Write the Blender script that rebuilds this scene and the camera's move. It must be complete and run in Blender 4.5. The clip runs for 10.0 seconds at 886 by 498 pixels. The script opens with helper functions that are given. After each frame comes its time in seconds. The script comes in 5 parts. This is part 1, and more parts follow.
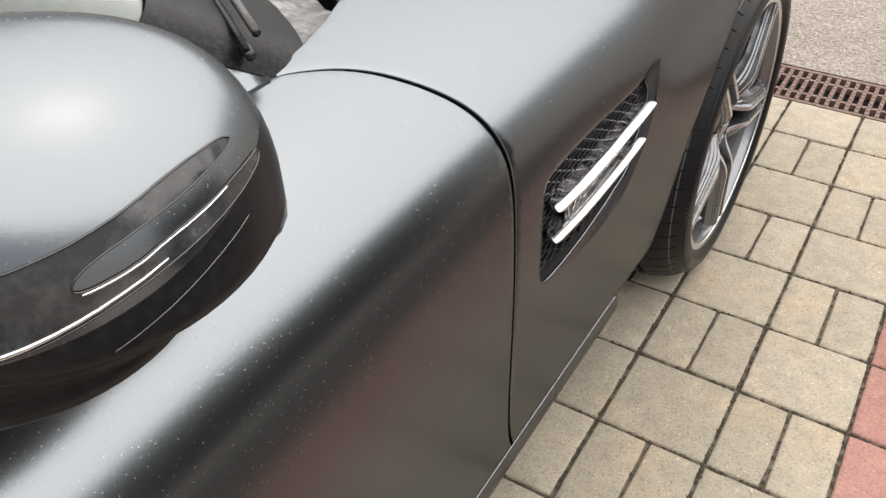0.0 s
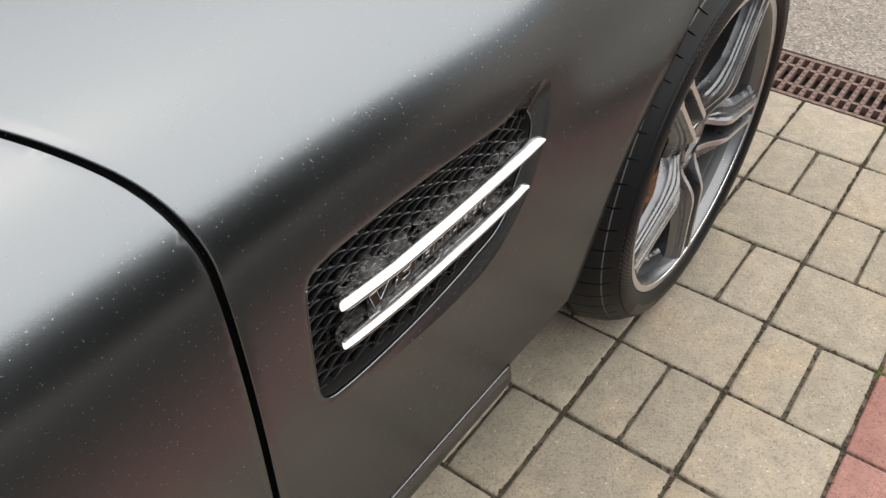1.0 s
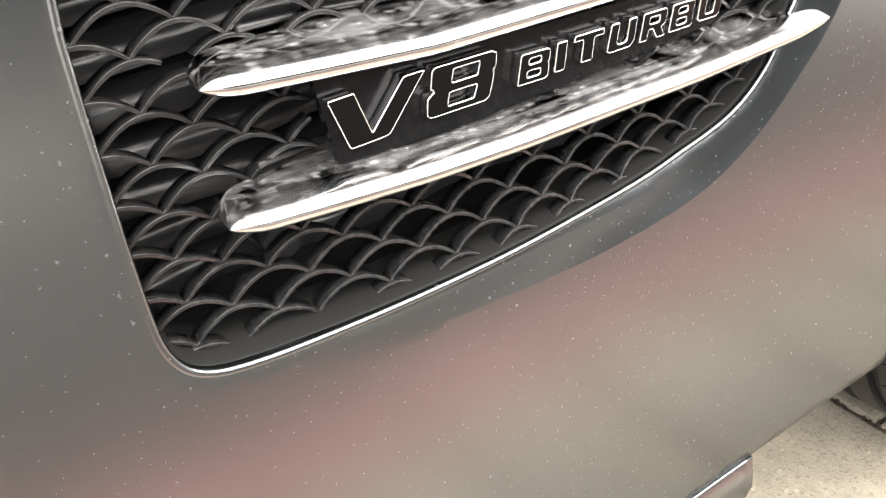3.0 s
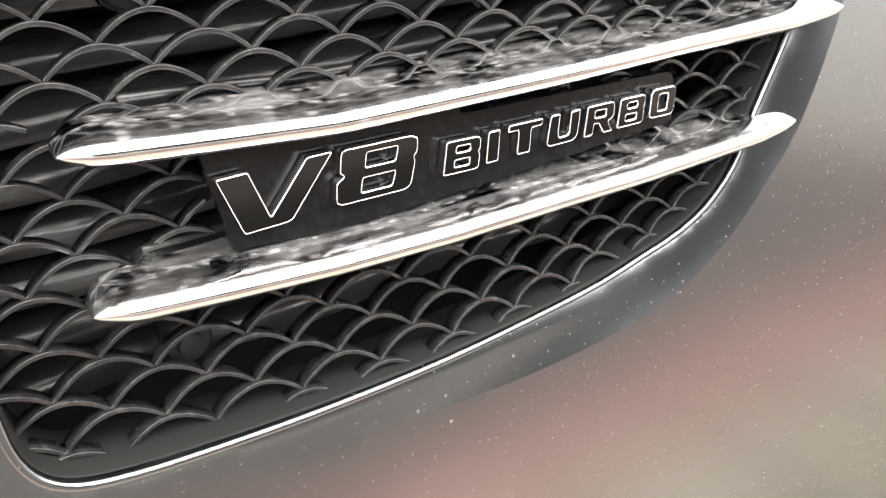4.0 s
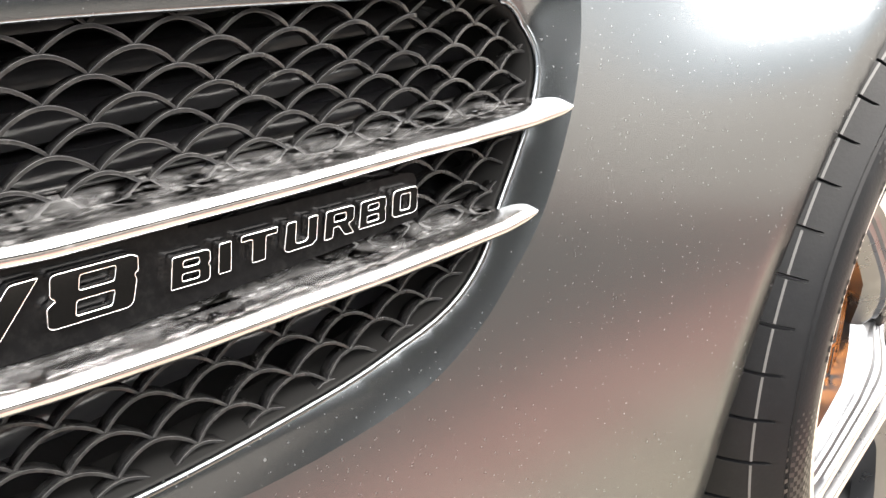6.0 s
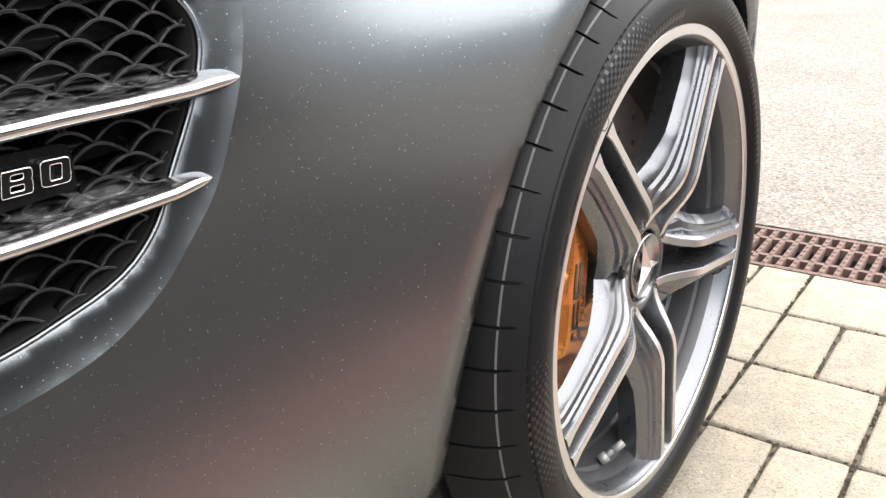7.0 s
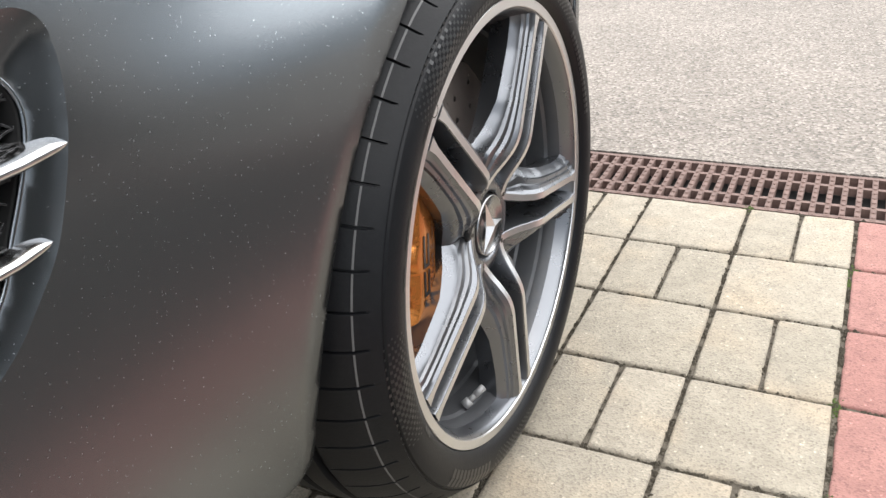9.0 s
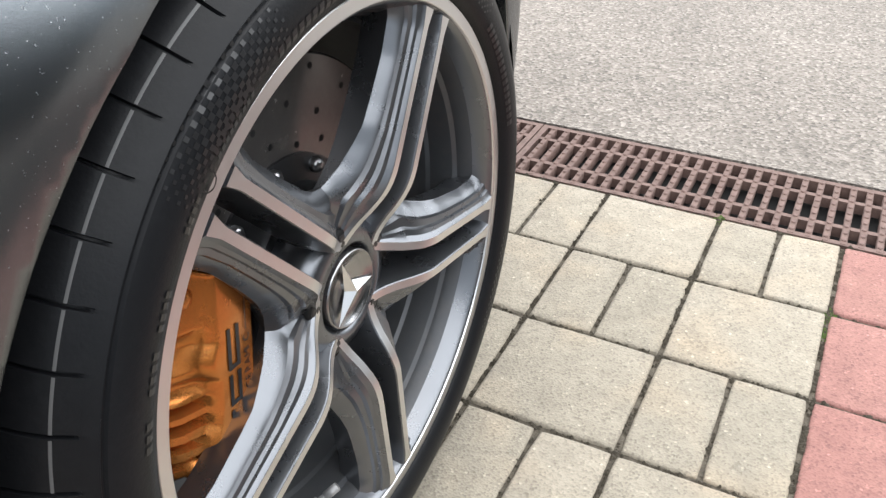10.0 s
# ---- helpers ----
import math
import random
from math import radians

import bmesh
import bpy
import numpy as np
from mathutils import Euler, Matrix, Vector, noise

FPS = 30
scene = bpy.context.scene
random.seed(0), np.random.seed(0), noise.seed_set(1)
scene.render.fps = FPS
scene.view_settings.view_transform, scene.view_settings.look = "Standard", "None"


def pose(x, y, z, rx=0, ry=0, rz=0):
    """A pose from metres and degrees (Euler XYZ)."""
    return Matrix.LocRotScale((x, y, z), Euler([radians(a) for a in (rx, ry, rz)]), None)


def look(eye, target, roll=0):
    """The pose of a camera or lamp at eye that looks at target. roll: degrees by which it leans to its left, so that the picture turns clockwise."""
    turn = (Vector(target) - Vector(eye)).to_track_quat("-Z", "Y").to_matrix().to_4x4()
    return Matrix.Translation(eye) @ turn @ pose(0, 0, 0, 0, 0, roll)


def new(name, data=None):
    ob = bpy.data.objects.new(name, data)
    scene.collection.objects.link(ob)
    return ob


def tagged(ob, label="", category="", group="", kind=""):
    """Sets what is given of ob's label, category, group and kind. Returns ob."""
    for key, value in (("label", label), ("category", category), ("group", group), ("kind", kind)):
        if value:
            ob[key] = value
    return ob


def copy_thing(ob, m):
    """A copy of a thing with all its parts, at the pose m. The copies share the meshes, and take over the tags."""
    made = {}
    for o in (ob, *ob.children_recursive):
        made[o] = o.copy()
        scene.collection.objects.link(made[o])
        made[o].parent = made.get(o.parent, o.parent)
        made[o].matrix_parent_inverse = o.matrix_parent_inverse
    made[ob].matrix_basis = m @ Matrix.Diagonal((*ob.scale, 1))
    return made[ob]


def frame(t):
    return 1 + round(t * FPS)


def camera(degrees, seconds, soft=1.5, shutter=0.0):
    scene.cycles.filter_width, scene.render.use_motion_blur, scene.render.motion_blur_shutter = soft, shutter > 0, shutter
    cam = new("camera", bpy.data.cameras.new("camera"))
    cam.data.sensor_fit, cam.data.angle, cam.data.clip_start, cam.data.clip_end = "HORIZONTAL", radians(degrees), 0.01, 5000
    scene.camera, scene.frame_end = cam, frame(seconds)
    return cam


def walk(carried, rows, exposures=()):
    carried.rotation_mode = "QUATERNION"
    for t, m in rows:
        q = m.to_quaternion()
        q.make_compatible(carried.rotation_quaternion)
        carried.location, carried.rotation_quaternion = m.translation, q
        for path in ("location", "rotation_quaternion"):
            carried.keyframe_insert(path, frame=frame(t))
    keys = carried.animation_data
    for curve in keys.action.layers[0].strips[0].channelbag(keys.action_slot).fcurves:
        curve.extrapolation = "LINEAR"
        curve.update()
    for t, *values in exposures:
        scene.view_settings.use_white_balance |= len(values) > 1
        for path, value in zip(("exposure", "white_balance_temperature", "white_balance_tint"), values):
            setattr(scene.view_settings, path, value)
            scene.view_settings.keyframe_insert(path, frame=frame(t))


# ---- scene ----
cam = camera(55.3, 10.0, 1.4)
PATH = [
    (0, (0.29, -1.567, 1.222), (-0.554, -0.249, -0.022), -1.4),
    (0.2, (0.268, -1.502, 1.225), (-0.509, -0.146, -0.023), -0.5),
    (0.5, (0.273, -1.381, 1.206), (-0.507, -0.044, -0.06), 0.0),
    (0.8, (0.301, -1.262, 1.167), (-0.543, 0.007, -0.127), 0.2),
    (1, (0.324, -1.173, 1.139), (-0.557, 0.029, -0.194), 0.0),
    (1.2, (0.325, -1.115, 1.111), (-0.569, 0.042, -0.253), -0.4),
    (1.5, (0.291, -1.044, 1.038), (-0.616, 0.072, -0.353), -1.4),
    (1.7, (0.258, -1.033, 0.998), (-0.671, 0.064, -0.393), -1.8),
    (2, (0.23, -0.997, 0.914), (-0.808, 0.042, -0.444), -3.0),
    (2.2, (0.226, -0.973, 0.867), (-0.906, 0.048, -0.427), -4.9),
    (3.3, (0.198, -0.892, 0.722), (-1.307, -0.043, -0.287), -5.9),
    (3.5, (0.201, -0.884, 0.719), (-1.337, -0.012, -0.217), -5.9),
    (4, (0.203, -0.87, 0.713), (-1.365, 0.068, -0.1), -5.4),
    (4.5, (0.202, -0.863, 0.715), (-1.353, 0.112, -0.08), -5.0),
    (5, (0.201, -0.855, 0.728), (-1.345, 0.147, -0.05), -4.4),
    (5.5, (0.209, -0.845, 0.737), (-1.314, 0.231, 0.015), -4.4),
    (6, (0.228, -0.836, 0.73), (-1.159, 0.407, 0.004), -3.6),
    (6.2, (0.245, -0.83, 0.729), (-1.084, 0.469, -0.01), -3.5),
    (7.3, (0.326, -0.797, 0.707), (-0.73, 0.723, -0.052), -3.7),
    (7.5, (0.334, -0.793, 0.701), (-0.686, 0.746, -0.068), -3.7),
    (8, (0.337, -0.788, 0.7), (-0.622, 0.774, -0.1), -3.3),
    (8.5, (0.334, -0.797, 0.717), (-0.581, 0.767, -0.129), -3.8),
    (9, (0.34, -0.807, 0.784), (-0.492, 0.752, -0.153), -5.2),
    (9.2, (0.343, -0.761, 0.791), (-0.453, 0.785, -0.198), -5.4),
    (9.5, (0.353, -0.663, 0.766), (-0.404, 0.869, -0.273), -4.8),
    (9.7, (0.354, -0.6, 0.781), (-0.392, 0.915, -0.291), -3.5),
    (10, (0.316, -0.484, 0.776), (-0.446, 0.993, -0.336), -0.7),
]
EXPOSURES = [(0, 0.79, 6950, 12), (1, 0.47, 6900, 11), (2.0, 1.12, 7000, 10), (2.2, 1.27, 7000, 10), (3.3, 2.86, 7050, 11), (4.5, 2.68, 7050, 11), (6.2, 2.58, 7050, 11), (7.3, 1.05, 6600, 11), (8, 0.73, 6600, 11), (8.5, 1.01, 6500, 10), (9, 1.09, 6450, 10), (9.5, 1.01, 6400, 10), (10, 1.01, 6300, 9)]
walk(cam, [(t, look(eye, target, roll)) for t, eye, target, roll in PATH], EXPOSURES)

# ---- light ----
world = bpy.data.worlds.new("overcast_sky")
scene.world = world
world.use_nodes = True
wn = world.node_tree
sky = wn.nodes.new("ShaderNodeTexSky")
sky.sky_type, sky.sun_disc = "NISHITA", False
sky.sun_elevation, sky.sun_rotation = radians(78), radians(17)
sky.air_density, sky.dust_density = 1.0, 4.0
veil = wn.nodes.new("ShaderNodeMixRGB")
veil.inputs[0].default_value = 0.75
veil.inputs[2].default_value = (4.6, 4.9, 5.2, 1)
wn.links.new(sky.outputs[0], veil.inputs[1])
wn.links.new(veil.outputs[0], wn.nodes["Background"].inputs[0])
wn.nodes["Background"].inputs[1].default_value = 0.10
sun = new("sun", bpy.data.lights.new("sun", "SUN"))
sun.data.energy, sun.data.angle, sun.data.color = 4.1, radians(138), (1.0, 0.985, 0.96)
sun.matrix_world = look((0.3, 1.0, 5.0), (0, 0, 0))


# ---- materials ----
def material(name, base, rough=0.5, metal=0.0):
    m = bpy.data.materials.new(name)
    m.use_nodes = True
    b = m.node_tree.nodes["Principled BSDF"]
    b.inputs["Base Color"].default_value = (*base, 1)
    b.inputs["Roughness"].default_value = rough
    b.inputs["Metallic"].default_value = metal
    return m


def node(m, kind, **values):
    n = m.node_tree.nodes.new(kind)
    for key, value in values.items():
        n.inputs[key.replace("_", " ")].default_value = value
    return n


def wire(m, a, b):
    m.node_tree.links.new(a, b)


def bsdf(m):
    return m.node_tree.nodes["Principled BSDF"]


def place(m, kind="Object"):
    return node(m, "ShaderNodeTexCoord").outputs[kind]


def noise_tex(m, scale, detail=4.0, rough=0.6, coord=None):
    n = node(m, "ShaderNodeTexNoise", Scale=scale, Detail=detail, Roughness=rough)
    wire(m, coord or place(m), n.inputs["Vector"])
    return n.outputs["Fac"]


def grains(m, scale, coord=None, feature="F1"):
    n = node(m, "ShaderNodeTexVoronoi", Scale=scale)
    n.feature = feature
    wire(m, coord or place(m), n.inputs["Vector"])
    return n


def steps(m, fac, *stops):
    n = node(m, "ShaderNodeValToRGB")
    ramp = n.color_ramp
    while len(ramp.elements) < len(stops):
        ramp.elements.new(0.5)
    for e, (at, col) in zip(ramp.elements, stops):
        e.position, e.color = at, ((*col, 1) if isinstance(col, tuple) else (col, col, col, 1))
    wire(m, fac, n.inputs[0])
    return n.outputs[0]


def mix(m, fac, a, b, how="MIX"):
    n = node(m, "ShaderNodeMixRGB")
    n.blend_type = how
    for socket, value in zip(n.inputs, (fac, a, b)):
        if isinstance(value, bpy.types.NodeSocket):
            wire(m, value, socket)
        elif isinstance(value, tuple):
            socket.default_value = (*value, 1)
        else:
            socket.default_value = value if socket.type == "VALUE" else (value, value, value, 1)
    return n.outputs[0]


def relief(m, height, strength, distance=0.001):
    n = node(m, "ShaderNodeBump", Strength=strength, Distance=distance)
    wire(m, height, n.inputs["Height"])
    wire(m, n.outputs[0], bsdf(m).inputs["Normal"])


def shade_random(m):
    return node(m, "ShaderNodeObjectInfo").outputs["Random"]


def paint_material():
    """Satin dark grey car paint with road dust, dried drops and a few scratches."""
    m = material("satin_grey_paint", (0.200, 0.217, 0.232), 0.22, 1.0)
    bsdf(m).inputs["Specular Tint"].default_value = (0.55, 0.55, 0.55, 1)
    drops = grains(m, 150.0)
    spot = steps(m, drops.outputs["Distance"], (0.03, 0.85), (0.13, 0.0))
    few = steps(m, drops.outputs["Color"], (0.46, 0.0), (0.60, 1.0))
    patch = steps(m, noise_tex(m, 9.0, 3.0), (0.50, 0.0), (0.70, 0.85))
    dust = steps(m, noise_tex(m, 420.0, 2.0), (0.68, 0.0), (0.78, 0.28))
    film = steps(m, noise_tex(m, 5.0, 5.0), (0.35, 0.0), (0.8, 0.25))
    marks = mix(m, 1.0, mix(m, 1.0, mix(m, 1.0, spot, few, "MULTIPLY"), patch, "MULTIPLY"), dust, "ADD")
    wire(m, mix(m, mix(m, 0.75, 0.0, marks), (0.200, 0.217, 0.232), (0.30, 0.29, 0.275)), bsdf(m).inputs["Base Color"])
    wire(m, mix(m, mix(m, 0.75, 0.0, marks), 1.0, 0.0), bsdf(m).inputs["Metallic"])
    wire(m, mix(m, 1.0, mix(m, 0.12, 0.242, film, "ADD"), mix(m, 0.25, 0.0, marks), "ADD"), bsdf(m).inputs["Roughness"])
    relief(m, noise_tex(m, 900.0, 2.0), 0.035)
    return m


def concrete_material(name, low, high, warm):
    """Fine-grained concrete paver, each of its own tone, with warm clouds and dark crumbs."""
    m = material(name, low, 0.9)
    at = node(m, "ShaderNodeNewGeometry").outputs["Position"]
    tone = mix(m, shade_random(m), low, high)
    tone = mix(m, steps(m, noise_tex(m, 6.5, 3.0, 0.5, at), (0.50, 0.0), (0.72, 0.75)), tone, warm)
    cloud = steps(m, noise_tex(m, 26.0, 5.0, 0.6, at), (0.3, 0.82), (0.7, 1.06))
    tone = mix(m, 1.0, tone, cloud, "MULTIPLY")
    cells = grains(m, 330.0, at)
    sand = steps(m, cells.outputs["Color"], (0.0, 0.62), (0.40, 0.97), (0.88, 1.04), (1.0, 1.75))
    tone = mix(m, 1.0, tone, sand, "MULTIPLY")
    dirt = steps(m, noise_tex(m, 70.0, 6.0, 0.7, at), (0.60, 0.0), (0.75, 0.40))
    tone = mix(m, dirt, tone, (0.12, 0.10, 0.075))
    wire(m, tone, bsdf(m).inputs["Base Color"])
    relief(m, mix(m, 0.5, cells.outputs["Distance"], noise_tex(m, 160.0, 6.0, 0.6, at)), 0.65, 0.0026)
    return m


def asphalt_material():
    m = material("worn_light_asphalt", (0.3, 0.28, 0.26), 0.9)
    cells = grains(m, 150.0)
    stone = steps(m, cells.outputs["Color"], (0.0, (0.080, 0.070, 0.060)), (0.3, (0.165, 0.144, 0.125)), (0.7, (0.236, 0.208, 0.181)), (1.0, (0.365, 0.327, 0.290)))
    cloud = steps(m, noise_tex(m, 1.6, 6.0), (0.3, 0.82), (0.7, 1.1))
    wire(m, mix(m, 1.0, stone, cloud, "MULTIPLY"), bsdf(m).inputs["Base Color"])
    relief(m, cells.outputs["Distance"], 0.8, 0.004)
    return m


def joint_material():
    m = material("joint_sand", (0.07, 0.06, 0.045), 1.0)
    dirt = steps(m, noise_tex(m, 60.0, 6.0, 0.75), (0.3, (0.041, 0.034, 0.026)), (0.55, (0.107, 0.092, 0.070)), (0.8, (0.164, 0.143, 0.111)))
    moss = steps(m, noise_tex(m, 6.0, 3.0), (0.66, 0.0), (0.74, 0.8))
    wire(m, mix(m, moss, dirt, (0.06, 0.085, 0.02)), bsdf(m).inputs["Base Color"])
    relief(m, noise_tex(m, 240.0, 6.0), 0.9, 0.004)
    return m


def rust_material():
    m = material("rusted_cast_iron", (0.17, 0.10, 0.085), 0.75, 0.2)
    tone = steps(m, noise_tex(m, 40.0, 6.0, 0.7), (0.3, (0.098, 0.061, 0.051)), (0.6, (0.172, 0.111, 0.094)), (0.85, (0.246, 0.180, 0.156)))
    wire(m, tone, bsdf(m).inputs["Base Color"])
    relief(m, noise_tex(m, 300.0, 5.0), 0.5, 0.001)
    return m


def dusty(name, base, rough, metal, dust, amount=0.35, scale=160.0, bump=0.0):
    """A surface with a broken film of dust on it."""
    m = material(name, base, rough, metal)
    film = steps(m, noise_tex(m, scale, 6.0, 0.7), (0.45, 0.0), (0.75, amount))
    wide = steps(m, noise_tex(m, scale / 12, 3.0), (0.35, 0.25), (0.7, 1.0))
    film = mix(m, 1.0, film, wide, "MULTIPLY")
    wire(m, mix(m, film, base, dust), bsdf(m).inputs["Base Color"])
    wire(m, mix(m, film, rough, 0.85), bsdf(m).inputs["Roughness"])
    wire(m, mix(m, film, metal, 0.0), bsdf(m).inputs["Metallic"])
    if bump:
        relief(m, noise_tex(m, scale * 3, 4.0), bump, 0.0008)
    return m


def spotted_chrome(name, strength, haze_by, clean=0.04):
    """Chrome under dried rain spots and a thin haze of dust."""
    m = material(name, (0.60, 0.60, 0.612), 0.07, 1.0)
    stretch = node(m, "ShaderNodeMapping", Scale=(1.0, 0.55, 1.0))
    wire(m, place(m), stretch.inputs["Vector"])
    cells = grains(m, 360.0, stretch.outputs[0])
    spot = steps(m, cells.outputs["Distance"], (0.15, strength), (0.50, 0.0))
    area = steps(m, cells.outputs["Color"], (0.35, 0.0), (0.75, 1.0))
    haze = steps(m, noise_tex(m, 55.0, 5.0, 0.65), (0.42, 0.0), (0.78, haze_by))
    film = mix(m, 1.0, mix(m, 1.0, spot, area, "MULTIPLY"), haze, "ADD")
    wire(m, mix(m, film, (0.60, 0.60, 0.612), (0.62, 0.63, 0.64)), bsdf(m).inputs["Base Color"])
    wire(m, mix(m, film, clean, 0.40), bsdf(m).inputs["Roughness"])
    wire(m, mix(m, mix(m, 0.85, 0.0, film), 1.0, 0.0), bsdf(m).inputs["Metallic"])
    return m


# Leaves of the added, unseen hedges; tone set by the paint's dark band.
def leaf_material():
    m = material("dark_reflected_leaves", (0.04, 0.06, 0.025), 0.85)
    tone = steps(m, noise_tex(m, 7.0, 6.0, 0.75), (0.3, (0.016, 0.024, 0.026)), (0.6, (0.032, 0.044, 0.047)), (0.8, (0.055, 0.070, 0.073)))
    wire(m, tone, bsdf(m).inputs["Base Color"])
    relief(m, noise_tex(m, 12.0, 6.0), 1.0, 0.1)
    return m


def glass_material(name, tint):
    m = material(name, tint, 0.02)
    bsdf(m).inputs["Transmission Weight"].default_value = 1.0
    bsdf(m).inputs["IOR"].default_value = 1.45
    return m


PAINT = paint_material()
TAN = concrete_material("tan_concrete", (0.288, 0.256, 0.202), (0.342, 0.302, 0.240), (0.366, 0.296, 0.212))
RED = concrete_material("red_concrete", (0.283, 0.135, 0.116), (0.340, 0.182, 0.157), (0.316, 0.170, 0.141))
ASPHALT, JOINT, RUST = asphalt_material(), joint_material(), rust_material()
CHROME = spotted_chrome("chrome", 0.16, 0.10, 0.13)
# Deck haze is dust, raised to paint in brighter reflections than the mesh gives.
DECK = spotted_chrome("spotted_chrome", 0.26, 0.35)
SILVER = material("silver_ray", (0.80, 0.80, 0.80), 0.28, 1.0)
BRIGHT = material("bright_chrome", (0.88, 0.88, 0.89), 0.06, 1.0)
DARKCHROME = material("dark_chrome", (0.34, 0.34, 0.345), 0.22, 1.0)
SMOKED = material("smoked_trim", (0.09, 0.09, 0.092), 0.15, 1.0)
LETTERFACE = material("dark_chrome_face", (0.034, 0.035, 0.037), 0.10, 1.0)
RUBBERWORN = material("worn_rubber_line", (0.085, 0.085, 0.085), 0.5)
# Dark shell parts, and the dark reflection in the paint under the lens.
LOWERSHELL = dusty("dark_shell_and_reflection", (0.008, 0.008, 0.009), 0.36, 0.0, (0.1, 0.1, 0.1), 0.12, 120.0)
bsdf(LOWERSHELL).inputs["Specular IOR Level"].default_value = 0.14
LOUVRE = material("black_louvre", (0.022, 0.022, 0.024), 0.20)
DUCT = material("duct_plastic", (0.035, 0.035, 0.036), 0.5)
BLACK = dusty("black_plastic", (0.010, 0.010, 0.011), 0.33, 0.0, (0.16, 0.15, 0.13), 0.30, 220.0)
# Near-black for hidden parts, and for shade painted into gaps and holes.
DEEP = material("black_part_and_gap_shade", (0.013, 0.013, 0.013), 0.6)
GLOSSBLACK = dusty("gloss_black", (0.005, 0.005, 0.0055), 0.16, 0.0, (0.2, 0.2, 0.19), 0.05, 300.0)
RUBBER = dusty("tyre_rubber", (0.0075, 0.008, 0.0092), 0.40, 0.0, (0.050, 0.051, 0.053), 0.10, 120.0, 0.25)
RUBBERMARK = material("raised_rubber", (0.012, 0.012, 0.0128), 0.30)
RIMGREY = material("grey_wheel_lacquer", (0.185, 0.192, 0.205), 0.28, 0.9)
wire(RIMGREY, steps(RIMGREY, noise_tex(RIMGREY, 35.0, 5.0), (0.3, 0.26), (0.75, 0.31)), bsdf(RIMGREY).inputs["Roughness"])
MACHINED = dusty("machined_aluminium", (0.72, 0.72, 0.72), 0.30, 1.0, (0.50, 0.49, 0.47), 0.15, 150.0)
BRONZE = dusty("bronze_caliper_lacquer", (0.56, 0.200, 0.044), 0.24, 0.75, (0.30, 0.15, 0.05), 0.12, 90.0)
VALVE = material("valve_grey", (0.30, 0.30, 0.30), 0.45, 0.3)
BARREL = dusty("barrel_lacquer", (0.080, 0.083, 0.089), 0.45, 0.5, (0.16, 0.14, 0.12), 0.25, 60.0)
HATGREY = material("dark_hat_metal", (0.075, 0.076, 0.080), 0.35, 0.8)
STEEL = material("bolt_steel", (0.45, 0.45, 0.46), 0.3, 1.0)
DISC = dusty("carbon_ceramic_disc", (0.14, 0.13, 0.125), 0.20, 0.6, (0.13, 0.115, 0.10), 0.25, 60.0)
GLASS = glass_material("windscreen_glass", (0.80, 0.92, 0.88))
LENSDARK = dusty("smoked_lens", (0.022, 0.023, 0.025), 0.06, 0.0, (0.16, 0.16, 0.16), 0.55, 45.0)
LENS = glass_material("clear_lens", (0.92, 0.92, 0.92))
FRIT = dusty("screen_frit", (0.006, 0.006, 0.007), 0.30, 0.0, (0.30, 0.31, 0.32), 0.10, 170.0)
bsdf(FRIT).inputs["Specular IOR Level"].default_value = 0.08
DUSTYPLASTIC = dusty("dusty_cowl_plastic", (0.05, 0.05, 0.05), 0.55, 0.0, (0.50, 0.50, 0.49), 0.95, 70.0)
GRIT = dusty("dark_joint_crumbs", (0.05, 0.042, 0.030), 1.0, 0.0, (0.12, 0.10, 0.07), 0.6, 300.0)
MOSS = dusty("moss", (0.06, 0.095, 0.02), 0.95, 0.0, (0.12, 0.13, 0.04), 0.6, 400.0)
DARKGROUND = dusty("dark_reflected_ground", (0.036, 0.034, 0.031), 0.95, 0.0, (0.10, 0.075, 0.055), 0.8, 30.0, 0.8)
GRILLE = dusty("satin_black_mesh", (0.016, 0.016, 0.017), 0.19, 0.0, (0.18, 0.175, 0.165), 0.26, 260.0)
DARKSCREEN = leaf_material()
bsdf(RUBBER).inputs["Specular IOR Level"].default_value = 0.17
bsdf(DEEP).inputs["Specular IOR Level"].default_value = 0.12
bsdf(GLOSSBLACK).inputs["Specular IOR Level"].default_value = 0.12
# ---- the car's outer skin: section points from sill to bonnet centre, shaped along the car ----
SX = np.array([-0.140, -0.076, -0.040, -0.0260, -0.0198, -0.0188, -0.0193, -0.0216, -0.0276, -0.0490, -0.0900, -0.147, -0.229, -0.409, -0.680, -0.970])
SZ = np.array([.120, .200, .260, .330, .450, .550, .630, .700, .757, .808, .848, .874, .889, .899, .915, .925])
FLARE = np.array([.0, .15, .35, .65, .92, 1.0, .94, .78, .60, .42, .4, .2, .1, .0, .0, .0])
SV = np.concatenate(([0.0], np.cumsum(np.hypot(np.diff(SX), np.diff(SZ)))))


def spline_operator(t):
    """Matrix that turns the values at the knots t into second derivatives of the natural cubic through them."""
    n, h = len(t), np.diff(t)
    a, b = np.eye(n), np.zeros((n, n))
    for i in range(1, n - 1):
        a[i, i - 1], a[i, i], a[i, i + 1] = h[i - 1] / 6, (h[i - 1] + h[i]) / 3, h[i] / 6
        b[i, i - 1], b[i, i], b[i, i + 1] = 1 / h[i - 1], -1 / h[i - 1] - 1 / h[i], 1 / h[i]
    return np.linalg.solve(a, b)


SPLINE = spline_operator(SV)


